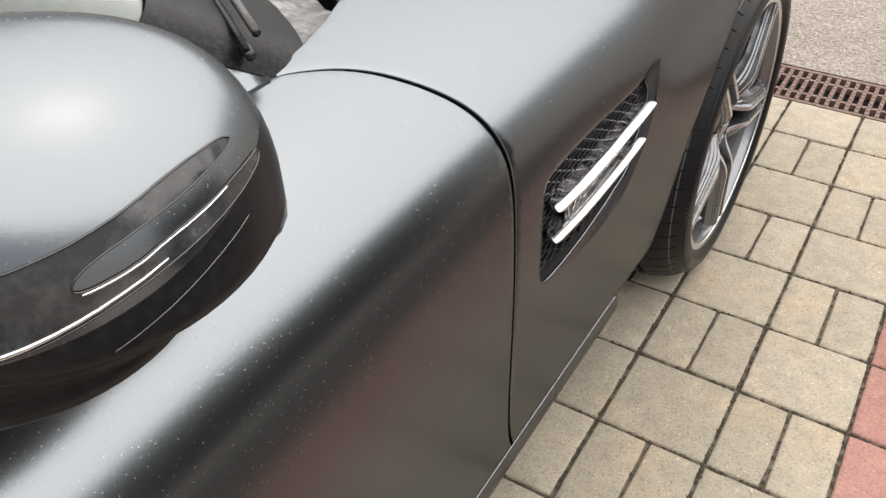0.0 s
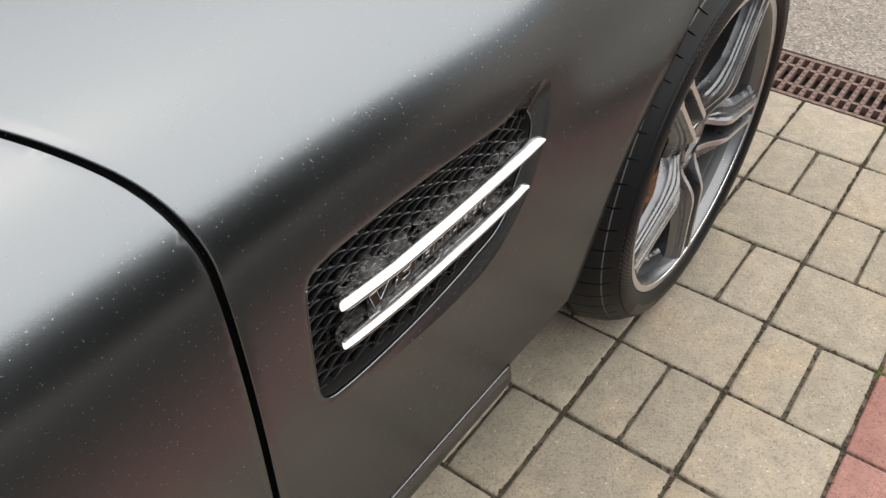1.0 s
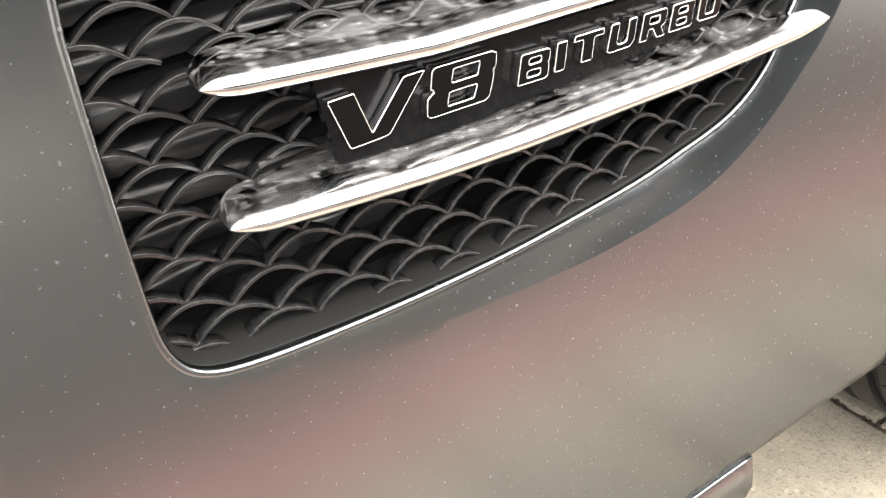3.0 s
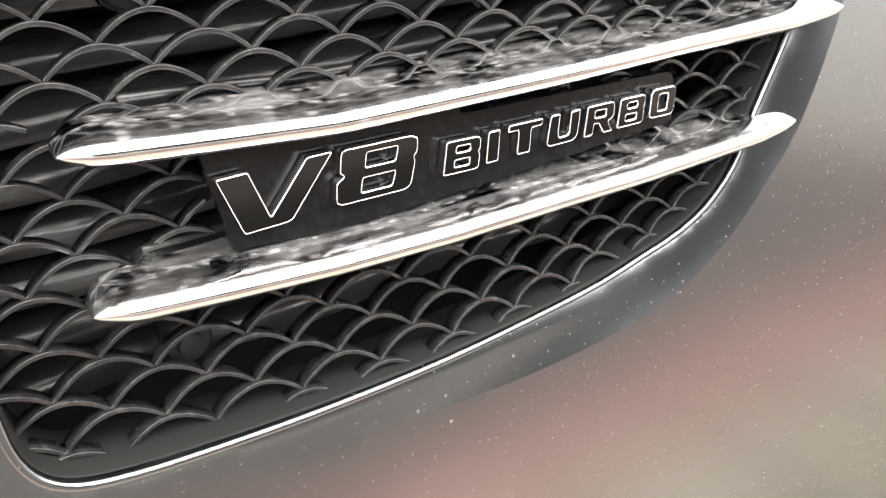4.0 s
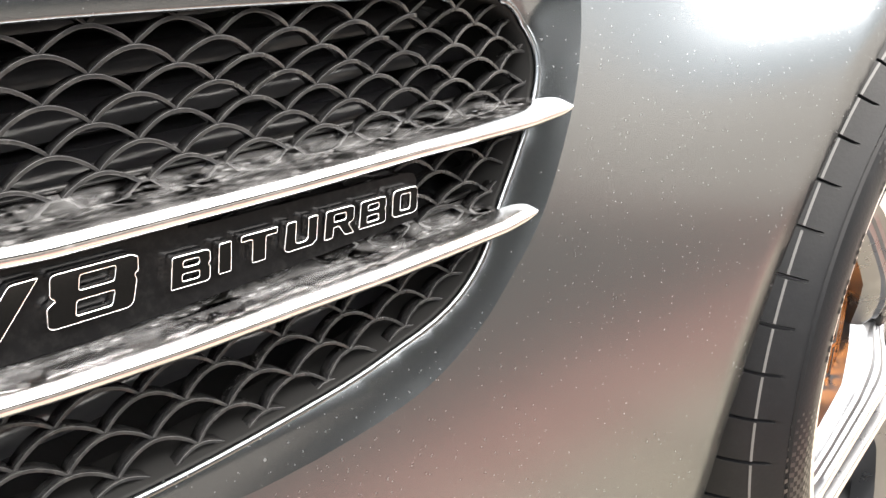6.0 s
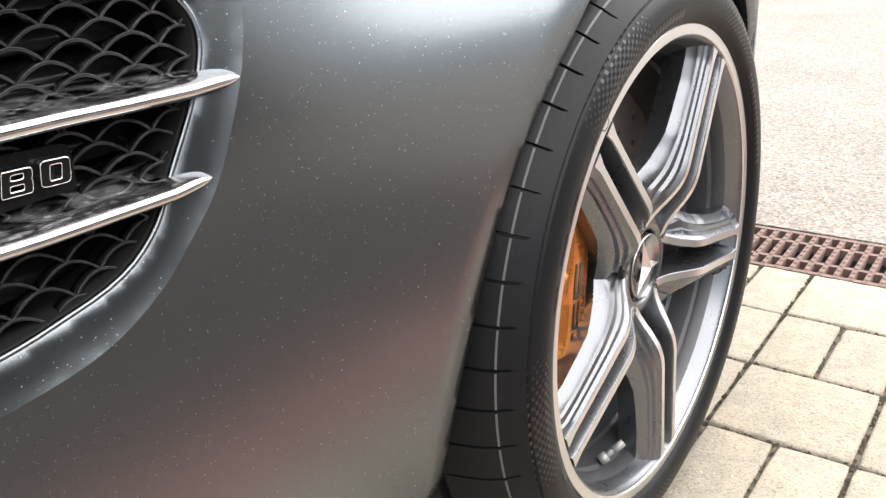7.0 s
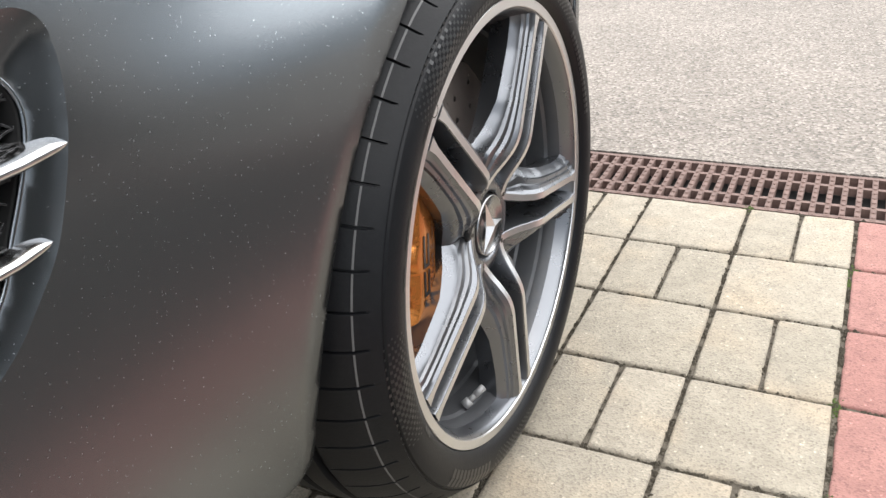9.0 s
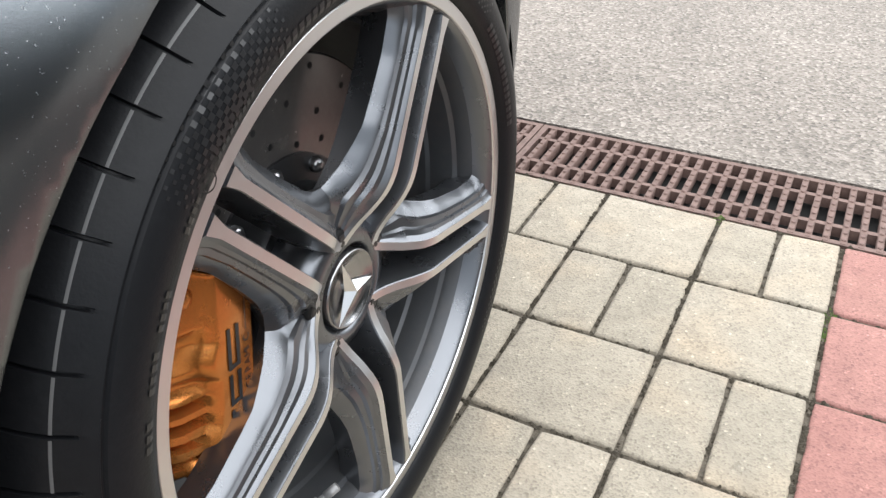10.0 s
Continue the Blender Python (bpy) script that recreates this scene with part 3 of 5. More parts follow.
bm = bmesh.new()
tube(bm, [wiper_line(t, .004, .016) for t in np.linspace(.03, 1, 18)], lambda t: .0042 + .003 * t, 10)
wiper = part("wiper_arm", bm, BLACK, car)
bm = bmesh.new()
tube(bm, [wiper_line(t, -.004, .006) for t in np.linspace(0, .95, 18)], .0050, 8)
part("wiper_blade", bm, BLACK, wiper)
bm = bmesh.new()
tube(bm, [wiper_line(t, -.009, .013) for t in np.linspace(0, .95, 18)], .0030, 6)
part("wiper_spine", bm, GLOSSBLACK, wiper)
bm = bmesh.new()
tube(bm, [wiper_line(.42, -.012, .012), wiper_line(.43, .020, .026)], .008, 8)
part("wiper_joint", bm, BLACK, wiper)

# dark floor, wheel housing and bulkhead that close the car below
bm = bmesh.new()
box(bm, -1.84, -.11, -2.0, -.52, .10, .30, .02)
part("underbody", bm, DEEP, car)
bm = bmesh.new()
lathe(bm, [(.388, -.040), (.405, -.050), (.410, -.34), (.10, -.36)], 48, HUB, -20, 186)
part("wheel_housing", bm, BLACK, car)
bm = bmesh.new()
box(bm, -.36, -.075, -.905, -.505, .50, .765)
bmesh.ops.delete(bm, geom=[f for f in bm.faces if f.normal.x > .9], context="FACES_ONLY")
part("vent_duct", bm, DUCT, car)
for k in range(9):
    bm = bmesh.new()
    z = .565 + .018 * k
    rings = []
    for y in np.linspace(-.890, -.548, 14):
        x = -.076 + .02 * (y + .697) + .004 * math.sin(y * 55 + k)
        rings.append([(x, y, z - .007), (x + .002, y, z - .006), (x - .014, y, z + .008), (x - .016, y, z + .007)])
    loft(bm, rings)
    part("duct_louvre", bm, LOUVRE, car)

for y, z, r in ((-.8085, .6928, .0105), (-.8160, .5740, .0090)):
    bm = bmesh.new()
    lathe(bm, [(.0, -.058), (r * .45, -.058), (r * .5, -.062), (r * .85, -.062), (r, -.064), (r, -.076)], 24, (y, z))
    sharp(part("duct_bolt", bm, LOUVRE, car), 40)

# ---- door mirror ----
def mirror_housing(drop=0.0, slim=1.0, inward=0.0, back=0.0):
    """A rounded shell across the car, turned a little inwards at the rear."""
    bm = bmesh.new()
    rings = []
    turn = Matrix.Translation((-.0428 - inward, -1.4094 - back, 0.9890 - drop)) @ Matrix.Rotation(.4271, 4, "Z")
    for i in range(41):
        s = -math.cos(math.pi * i / 40)
        k = max(1e-3, 1 - abs(s) ** 2.9) ** (1 / 2.2)
        ring = []
        for a in range(56):
            t = 2 * math.pi * a / 56
            ct, st = math.cos(t), math.sin(t)
            e = 2 / (2.05 if st < 0 else 3.0 if ct > 0 else 2.2)
            y = math.copysign(abs(ct) ** e, ct) * (.0740 if ct > 0 else .0949)
            z = math.copysign(abs(st) ** e, st) * (.0952 if st > 0 else .0300)
            ring.append(turn @ Vector((.1177 * s * slim, (y * k + .0207 * s) * slim, z * k - .0038 * y)))
        rings.append(ring)
    loft(bm, rings)
    return bm


bm = mirror_housing()
down = Vector((0, .025, -.100)).normalized()
bmesh.ops.bisect_plane(bm, geom=bm.verts[:] + bm.edges[:] + bm.faces[:], plane_co=(0, -1.46, .9975), plane_no=down)
# Below the lens the paint's dark reflection is put in as a near-black colour.
for f in bm.faces:
    f.material_index = int((f.calc_center_median() - Vector((0, -1.46, .9975))).dot(down) > 0)
mirror = part("door_mirror", bm, PAINT, car)
mirror.data.materials.append(LOWERSHELL)
part("lower_shell", mirror_housing(.038, .900, .026, .018), LOWERSHELL, mirror, "dark lower half of the mirror shell")
part("shell_seam", mirror_housing(.0190, .930, .016, .010), DEEP, mirror, "dark joint between the mirror's shells")
part("lower_rim", mirror_housing(.0100, .960, .008, .005), LOWERSHELL, mirror, "dark trim round the mirror's lower edge")
from mathutils.bvhtree import BVHTree
from mathutils.geometry import delaunay_2d_cdt
housing = BVHTree.FromPolygons([v.co.copy() for v in mirror.data.vertices], [tuple(p.vertices) for p in mirror.data.polygons])


def on_housing(outline, off):
    """A patch of the mirror's outer side inside the (y, z) outline, lifted off it."""
    loop = dense(rounded(outline, 2), .003)
    ys, zs = np.asarray(loop).T
    gy, gz = np.meshgrid(np.arange(ys.min(), ys.max(), .004), np.arange(zs.min(), zs.max(), .004))
    gy, gz = gy.ravel(), gz.ravel()
    keep = within(gy, gz, loop) & (distance(gy, gz, loop) > .0015)
    verts = [Vector(p) for p in loop] + [Vector(p) for p in zip(gy[keep], gz[keep])]
    out = delaunay_2d_cdt(verts, [(i, (i + 1) % len(loop)) for i in range(len(loop))], [], 1, 1e-6)
    bm = bmesh.new()
    made = []
    for v in out[0]:
        hit, normal, _, _ = housing.ray_cast(Vector((.5, v.x, v.y)), Vector((-1, 0, 0)))
        made.append(bm.verts.new((hit + normal * off) if hit else (.0, v.x, v.y)))
    for f in out[2]:
        bm.faces.new([made[i] for i in f])
    return bm


# the lens reaches round the shell in two arms, with a tongue of the shell between them
LENS_TOP = [(-1.4669, 1.0298), (-1.4571, 1.0311), (-1.4403, 1.0350), (-1.4195, 1.0398), (-1.3912, 1.0453), (-1.3636, 1.0437), (-1.3555, 1.0402)]
TONGUE_TOP = [(-1.3582, 1.0383), (-1.3821, 1.0375), (-1.4124, 1.0337), (-1.4324, 1.0287), (-1.4405, 1.0240), (-1.4435, 1.0199)]
TONGUE_LOW = [(-1.4404, 1.0184), (-1.4297, 1.0199), (-1.4185, 1.0221), (-1.4047, 1.0259), (-1.3705, 1.0288), (-1.3501, 1.0280), (-1.3413, 1.0273)]
LENS_LOW = [(-1.3435, 1.0234), (-1.3559, 1.0223), (-1.3762, 1.0206), (-1.4095, 1.0159), (-1.4337, 1.0096), (-1.4531, 1.0026), (-1.4692, .9967), (-1.4790, .9940)]
LENS = LENS_TOP + TONGUE_TOP + TONGUE_LOW + LENS_LOW
part("indicator_lens", on_housing(LENS, .0006), LENSDARK, mirror, "smoked clear indicator lens")


def bead(line, radius, lift=.0008, closed=False):
    """A thin bead along a line on the mirror's outer side."""
    bm = bmesh.new()
    pts = []
    for y, z in dense(rounded(line, 2, closed), .003, closed):
        hit, normal, _, _ = housing.ray_cast(Vector((.5, y, z)), Vector((-1, 0, 0)))
        if hit:
            pts.append(hit + normal * lift)
    tube(bm, pts + pts[:2] if closed else pts, radius, 8)
    return bm


part("lens_rim", bead(LENS, .00045, closed=True), SMOKED, mirror)
part("lens_trim", bead([(y, z + .0022) for y, z in LENS_LOW[3:]], lambda t: .0005 + .0009 * t), BRIGHT, mirror, "bright strip along the lens")
part("lens_trim", bead([(y - .0004, z - .0009) for y, z in TONGUE_LOW[:5]], .0006), BRIGHT, mirror, "bright strip along the lens")
part("shell_joint", bead([(-1.3645, 1.0105), (-1.3909, 1.0056), (-1.4159, .9977), (-1.4395, .9882)], .0005, .0002), SMOKED, mirror)
bm = bmesh.new()
tube(bm, [(-.004, -1.348, .988), (-.014, -1.312, .958), (-.024, -1.291, .937), (-.060, -1.288, .905), (-.11, -1.290, .875), (-.16, -1.295, .852), (-.21, -1.30, .84)], lambda t: .028 - .006 * t, 16)
part("mirror_foot", bm, GLOSSBLACK, mirror)


# ---- fender vent: mesh, fins and badge ----
def mesh_x(y, z):
    """Depth of the mesh's front."""
    return -.0344 + 0 * y


FINS = ((-.8462, -.5305, [-.847, -.842, -.833, -.804, -.770, -.685, -.626, -.595, -.560, -.5300], [.6548, .6542, .6530, .6500, .6467, .6444, .6438, .6428, .6420, .6432],
         [-.847, -.836, -.828, -.800, -.716, -.612, -.562, -.530], [.6575, .6592, .6600, .6604, .6590, .6575, .6530, .6485]),
        (-.8480, -.5565, [-.848, -.843, -.836, -.8125, -.777, -.735, -.686, -.644, -.578, -.5560], [.6112, .6108, .6096, .6070, .6036, .6012, .5998, .5982, .5975, .5995],
         [-.848, -.836, -.8235, -.789, -.749, -.700, -.616, -.579, -.556], [.6145, .6150, .6150, .6137, .6123, .6130, .6140, .6085, .6045]))


def fin_low(k, y):
    """Height of a fin's lower edge."""
    return np.interp(y, FINS[k][2], FINS[k][3])


def fin_back(k, y):
    """Height of the rear edge of a fin's deck."""
    return np.interp(y, FINS[k][4], FINS[k][5])


def vent_grille():
    """Rows of thin wavy ribbons, each one's crests touching the cusps of the row above."""
    bm = bmesh.new()
    loop = np.asarray(VENT)
    for m in range(-25, 6):
        u = np.arange(-8.0, 11.5, .05)
        ys = -.7819 + .02825 * u + .000639 * m - 7.27e-5 * u * u - 7.79e-5 * u * m + 1.32e-5 * m * m
        zs = .7009 - .000783 * u + .00749 * m - 5.6e-6 * u * u - 3.94e-5 * u * m - 2.59e-5 * m * m
        wave = np.abs(np.sin(np.pi * (u - m * .5)))
        zs = zs + (.00749 - 3.9e-5 * u - 5.2e-5 * m) * wave ** 0.85
        ok = within(ys, zs, loop) | (distance(ys, zs, loop) < .013)
        for k in (0, 1):
            ok &= ~((ys > FINS[k][0] - .002) & (ys < FINS[k][1]) & (zs > fin_low(k, ys) + .0022) & (zs < fin_low(k, ys) + .0060))
        ok &= ~((ys > -.806) & (ys < -.620) & (zs > .6150) & (zs < np.where(ys < -.722, .652, .6365 - .060 * (ys + .68))))
        xs = mesh_x(ys, zs) - .0016 * (1 - wave) + .0095 * np.clip((ys + .86) / .15, .3, 1) * np.clip(1 - distance(ys, zs, loop) * within(ys, zs, loop) / .030, 0, 1)
        xs = np.minimum(xs, fender_skin(ys, way_up(ys, zs))[:, 0] - .0055)
        dy, dz = np.gradient(ys), np.gradient(zs)
        size = np.hypot(dy, dz)
        ny, nz = -dz / size * .75, np.maximum(dy / size, .45)
        last = None
        for y, z, x, good, a, b in zip(ys, zs, xs, ok, ny, nz):
            if not good:
                last = None
                continue
            ring = [bm.verts.new((x - d, y + a * w, z + b * w)) for d, w in ((.0068, .0005), (.0013, .00075), (.0003, .00075), (0, .0005), (.0004, 0), (0, -.0005), (.0003, -.00075), (.0013, -.00075), (.0068, -.0005))]
            if last:
                for k in range(9):
                    j = (k + 1) % 9
                    bm.faces.new((last[k], last[j], ring[j], ring[k]))
            last = ring
    return bm


vent = part("fender_vent", vent_grille(), GRILLE, car, "black scale-pattern mesh vent with two chrome fins")

bm = bmesh.new()
loop = dense(VENT, .008)
rows = []
for depth, grow in ((.0030, .0016), (.0034, -.0012), (.0046, -.0018), (.030, -.0026)):
    pts = np.asarray(loop)
    tang = np.roll(pts, -1, 0) - np.roll(pts, 1, 0)
    nrm = np.stack((-tang[:, 1], tang[:, 0]), 1) / np.linalg.norm(tang, axis=1)[:, None]
    if within((pts + nrm * .002)[:, 0], (pts + nrm * .002)[:, 1], pts).mean() > .5:
        nrm = -nrm
    q = pts + nrm * grow
    xs = fender_skin(pts[:, 0], way_up(pts[:, 0], pts[:, 1]))[:, 0] - depth
    rows.append([bm.verts.new((x, y, z)) for x, (y, z) in zip(xs, q)])
for a, b in zip(rows, rows[1:]):
    for k in range(len(loop)):
        j = (k + 1) % len(loop)
        bm.faces.new((a[k], a[j], b[j], b[k]))
part("vent_frame", bm, DEEP, vent)


def fin_row(k, i, n):
    """Station i of n along a fin: y, how full the section is at tail and tip, its nose and the rear edge of its deck."""
    y0, y1 = FINS[k][:2]
    y = y0 + (y1 - y0) * (.5 - .5 * math.cos(math.pi * i / n))
    tail = math.sqrt(max(.004, 1 - (1 - min(1, (y - y0) / .0130)) ** 2))
    tip = math.sqrt(max(.004, 1 - (1 - min(1, (y1 - y) / .014)) ** 2.8))
    s = (y - y0) / (y1 - y0)
    nose = -.0118 - .0030 * s + .0015 * math.sin(math.pi * s) - .0035 * (1 - tail) - .0020 * (1 - tip) ** 2
    rear = nose - .0155 * (.30 + .70 * tail) - (.0135 * min(1, .10 + (y - y0) / .050)) * (.25 + .75 * tip)
    return y, tail, tip, nose, rear


def fin(k):
    """A chrome blade that stands out of the mesh: a flat dusty deck, a broad rounded shoulder, a tight lower edge, drawn out to a tip ahead."""
    bm = bmesh.new()
    rings, n = [], 90
    for i in range(n + 1):
        y, tail, tip, nose, rear = fin_row(k, i, n)
        low, back = float(fin_low(k, y)), float(fin_back(k, y))
        full = tail * max(.10, tip)
        mid = low + .0032
        high = mid + .0062 * full
        back = high + min(.0016, max(.0002, back - high)) * full
        base = mid - .0034 * full
        front = nose - .0150 * (.30 + .70 * tail)
        ring = [(rear, y, back)] + [(rear + (front - rear) * t, y, back + (high - back) * t) for t in (.35, .7, .93)]
        ring.append((front, y, high))
        for c in range(1, 11):
            a = math.pi / 2 * c / 10
            ring.append((front + (nose - front) * math.sin(a) ** 1.25, y, base + .0038 * full + (high - base - .0038 * full) * math.cos(a) ** 1.25))
        for c in range(1, 6):
            a = math.pi / 2 * c / 5
            ring.append((nose - .0030 + .0030 * math.cos(a), y, base + .0038 * full - .0038 * full * math.sin(a)))
        ring += [(front, y, base + .0003), (rear, y, base + .0016 * full)]
        rings.append(ring)
    loft(bm, rings)
    return bm


for k in (0, 1):
    blade = sharp(part("fin", fin(k), [CHROME, DECK], vent, "chrome fin with a deck spotted by dried rain"), 60)
    for f in blade.data.polygons:
        f.material_index = int(f.normal.z > .975 and f.center.y < FINS[k][1] - .022)
    rows = [fin_row(k, i, 90) for i in range(15, 83)]
    up_by = .0014
    bm = bmesh.new()
    tube(bm, [(nose - .0155 + (rear + .0155 - nose) * tail - .0006, y - up_by * (1 - tail), float(fin_low(k, y)) + .0032 + (.0080 + up_by) * tail * min(1, tip + .1)) for y, tail, tip, nose, rear in rows], .0013, 8)
    part("fin_seat", bm, BLACK, vent, "dull black rubber seat")
    bm = bmesh.new()
    tube(bm, [(nose - .0085, y - .0016 * (1 - tail), float(fin_low(k, y)) + .0032 - .0038 * tail) for y, tail, tip, nose, rear in rows], .0013, 8)
    part("fin_seat", bm, BLACK, vent, "dull black rubber seat")


def badge_x(y, z):
    return -.0222 - .035 * (y + .80)


def slab(points, depth, lift):
    """A flat plate through (y, z) points, standing out by lift from the badge's plane."""
    bm = bmesh.new()
    front = [bm.verts.new((badge_x(y, z) + lift, y, z)) for y, z in points]
    rear = [bm.verts.new((badge_x(y, z) + lift - depth, y, z)) for y, z in points]
    bm.faces.new(front)
    bm.faces.new(rear[::-1])
    for k in range(len(points)):
        j = (k + 1) % len(points)
        bm.faces.new((front[k], rear[k], rear[j], front[j]))
    return bm


part("badge_plate", slab([(-.8095, .6480), (-.8050, .6170), (-.7593, .6130), (-.6974, .6125), (-.6200, .6130), (-.6172, .6140), (-.6168, .6300), (-.6180, .6326), (-.6210, .6337), (-.6767, .6368), (-.7207, .6392), (-.7210, .6470)], .003, -.002), GLOSSBLACK, vent, "gloss black badge plate", smooth=False)

# squared letters, in units of their own box: outer outline, then its openings
BLOCK = {
    "V": [[(0, 1), (.262, 1), (.385, .165), (.77, 1), (1, .99), (.56, .02), (.50, 0), (.15, 0)]],
    "8": [[(.16, 1), (.93, 1), (1, .93), (.975, .66), (.925, .60), (.945, .52), (.86, .07), (.79, 0), (.05, 0), (0, .06), (.03, .42), (.09, .48), (.13, .52), (.08, .58), (.12, .94)],
          [(.40, .86), (.76, .86), (.71, .60), (.36, .60)], [(.32, .41), (.70, .41), (.64, .15), (.28, .15)]],
    "B": [[(.16, 1), (.92, 1), (1, .92), (.97, .60), (.91, .54), (.95, .46), (.90, .08), (.82, 0), (0, 0)],
          [(.38, .80), (.74, .80), (.71, .62), (.35, .62)], [(.31, .40), (.69, .40), (.66, .20), (.28, .20)]],
    "I": [[(.30, 1), (1, 1), (.72, 0), (0, 0)]],
    "T": [[(.04, 1), (1, 1), (.96, .78), (.66, .78), (.56, 0), (.20, 0), (.30, .78), (0, .78)]],
    "U": [[(.16, 1), (.42, 1), (.32, .30), (.37, .23), (.58, .23), (.65, .30), (.74, 1), (1, 1), (.88, .14), (.74, 0), (.08, 0), (0, .10)]],
    "R": [[(.16, 1), (.92, 1), (1, .91), (.95, .50), (.86, .40), (.76, .38), (.90, 0), (.62, 0), (.48, .36), (.32, .36), (.26, 0), (0, 0)],
          [(.38, .79), (.73, .79), (.70, .57), (.35, .57)]],
    "O": [[(.20, 1), (.90, 1), (1, .89), (.92, .12), (.80, 0), (.08, 0), (0, .11), (.10, .89)],
          [(.38, .78), (.73, .78), (.64, .22), (.29, .22)]],
}


def letter(char, y0, y1, z0, z1, fall, stand, parent):
    """One raised letter in the box given, with bevelled chrome edges, facing out of the car's side."""
    w, h = y1 - y0, z1 - z0
    curve = bpy.data.curves.new("letter", "CURVE")
    curve.dimensions, curve.fill_mode = "2D", "BOTH"
    curve.extrude, curve.bevel_depth, curve.bevel_resolution = stand / 2, .00045, 2
    curve.offset = -.00036
    for outline in BLOCK[char]:
        pts = dense([(a * w, b * h) for a, b in outline], .0022)
        pts = rounded(pts, 2)
        spline = curve.splines.new("POLY")
        spline.points.add(len(pts) - 1)
        for p, (a, b) in zip(spline.points, pts):
            p.co = (a, b, 0, 1)
        spline.use_cyclic_u = True
    temp = new("letter", curve)
    me = bpy.data.meshes.new_from_object(temp.evaluated_get(bpy.context.evaluated_depsgraph_get()))
    bpy.data.objects.remove(temp)
    for v in me.vertices:
        y, z = y0 + v.co.x, z0 + v.co.y - fall * (v.co.x / w)
        v.co = (badge_x(y, z) - .0015 + stand / 2 + v.co.z, y, z)
    me.materials.clear()
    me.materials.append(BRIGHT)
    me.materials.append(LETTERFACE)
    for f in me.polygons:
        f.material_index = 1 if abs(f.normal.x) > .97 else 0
    ob = new("letter", me)
    ob.parent = parent
    return tagged(ob, "raised chrome letter " + char)


for char, y0, y1, z0, z1, fall in (("V", -.8078, -.7710, .6229, .6409, .0006), ("8", -.7722, -.7409, .6226, .6398, .0016), ("B", -.7326, -.7163, .6217, .6329, .0011), ("I", -.7148, -.7078, .6214, .6322, .0003),
                                   ("T", -.7045, -.6888, .6213, .6322, .0008), ("U", -.6876, -.6709, .6204, .6314, .0006), ("R", -.6697, -.6536, .6197, .6308, .0008), ("B", -.6527, -.6373, .6191, .6300, .0008),
                                   ("O", -.6352, -.6202, .6188, .6300, .0009)):
    letter(char, y0, y1, z0, z1, fall, .0038, vent)


# rolled edge of the fender round the vent
bm = bmesh.new()
loop = np.asarray(dense(VENT, .004))
xs = fender_skin(loop[:, 0], way_up(loop[:, 0], loop[:, 1]))[:, 0]
pts = [Vector((x - .0014, y, z)) for x, (y, z) in zip(xs, loop) if z < .6975]
tube(bm, pts, .0017, 10)
part("vent_lip", bm, PAINT, vent, "satin grey rolled lip")


# ---- front wheel, brake and tyre ----
CY, CZ = HUB
PAIR = [-12.2 + 72 * k for k in range(5)]


def polar(r, degrees, x):
    a = radians(degrees)
    return (x, CY + r * math.cos(a), CZ + r * math.sin(a))


bm = bmesh.new()
lathe(bm, [(.2595, -.016), (.2610, -.010), (.2610, -.004), (.2595, -.0010), (.2555, .0005), (.2500, .0002), (.2465, -.0020), (.2440, -.0075), (.2412, -.014), (.2390, -.020)], 160, HUB)
for f in bm.faces:
    f.smooth = True
rim = part("wheel", bm, RIMGREY, car, "grey and machined twin-spoke alloy wheel")
bm = bmesh.new()
lathe(bm, [(.2390, -.020), (.2350, -.030), (.2345, -.036), (.2310, -.040), (.2290, -.052), (.2285, -.066), (.2255, -.070), (.2240, -.20), (.2420, -.245), (.2500, -.25)], 160, HUB)
sharp(part("barrel", bm, BARREL, rim, "grey lacquered wheel barrel"), 30)
bm = bmesh.new()
lathe(bm, [(.2618, -.0040), (.2606, .0006), (.2598, .0014), (.2500, .0014), (.2492, .0008), (.2484, -.0010)], 160, HUB)
sharp(part("rim_edge", bm, MACHINED, rim), 20)


BAR_R = np.linspace(.036, .2455, 80)
BAR_X = np.convolve(np.pad(np.interp(BAR_R, [.036, .050, .086, .100, .2455], [-.0275, -.0250, -.0030, .0025, .0008]), 6, mode="edge"), np.ones(13) / 13, "valid")


def bar_x(r):
    """How far out a spoke's face lies: low at the hub, a knee, then straight to the rim."""
    return float(np.interp(r, BAR_R, BAR_X))


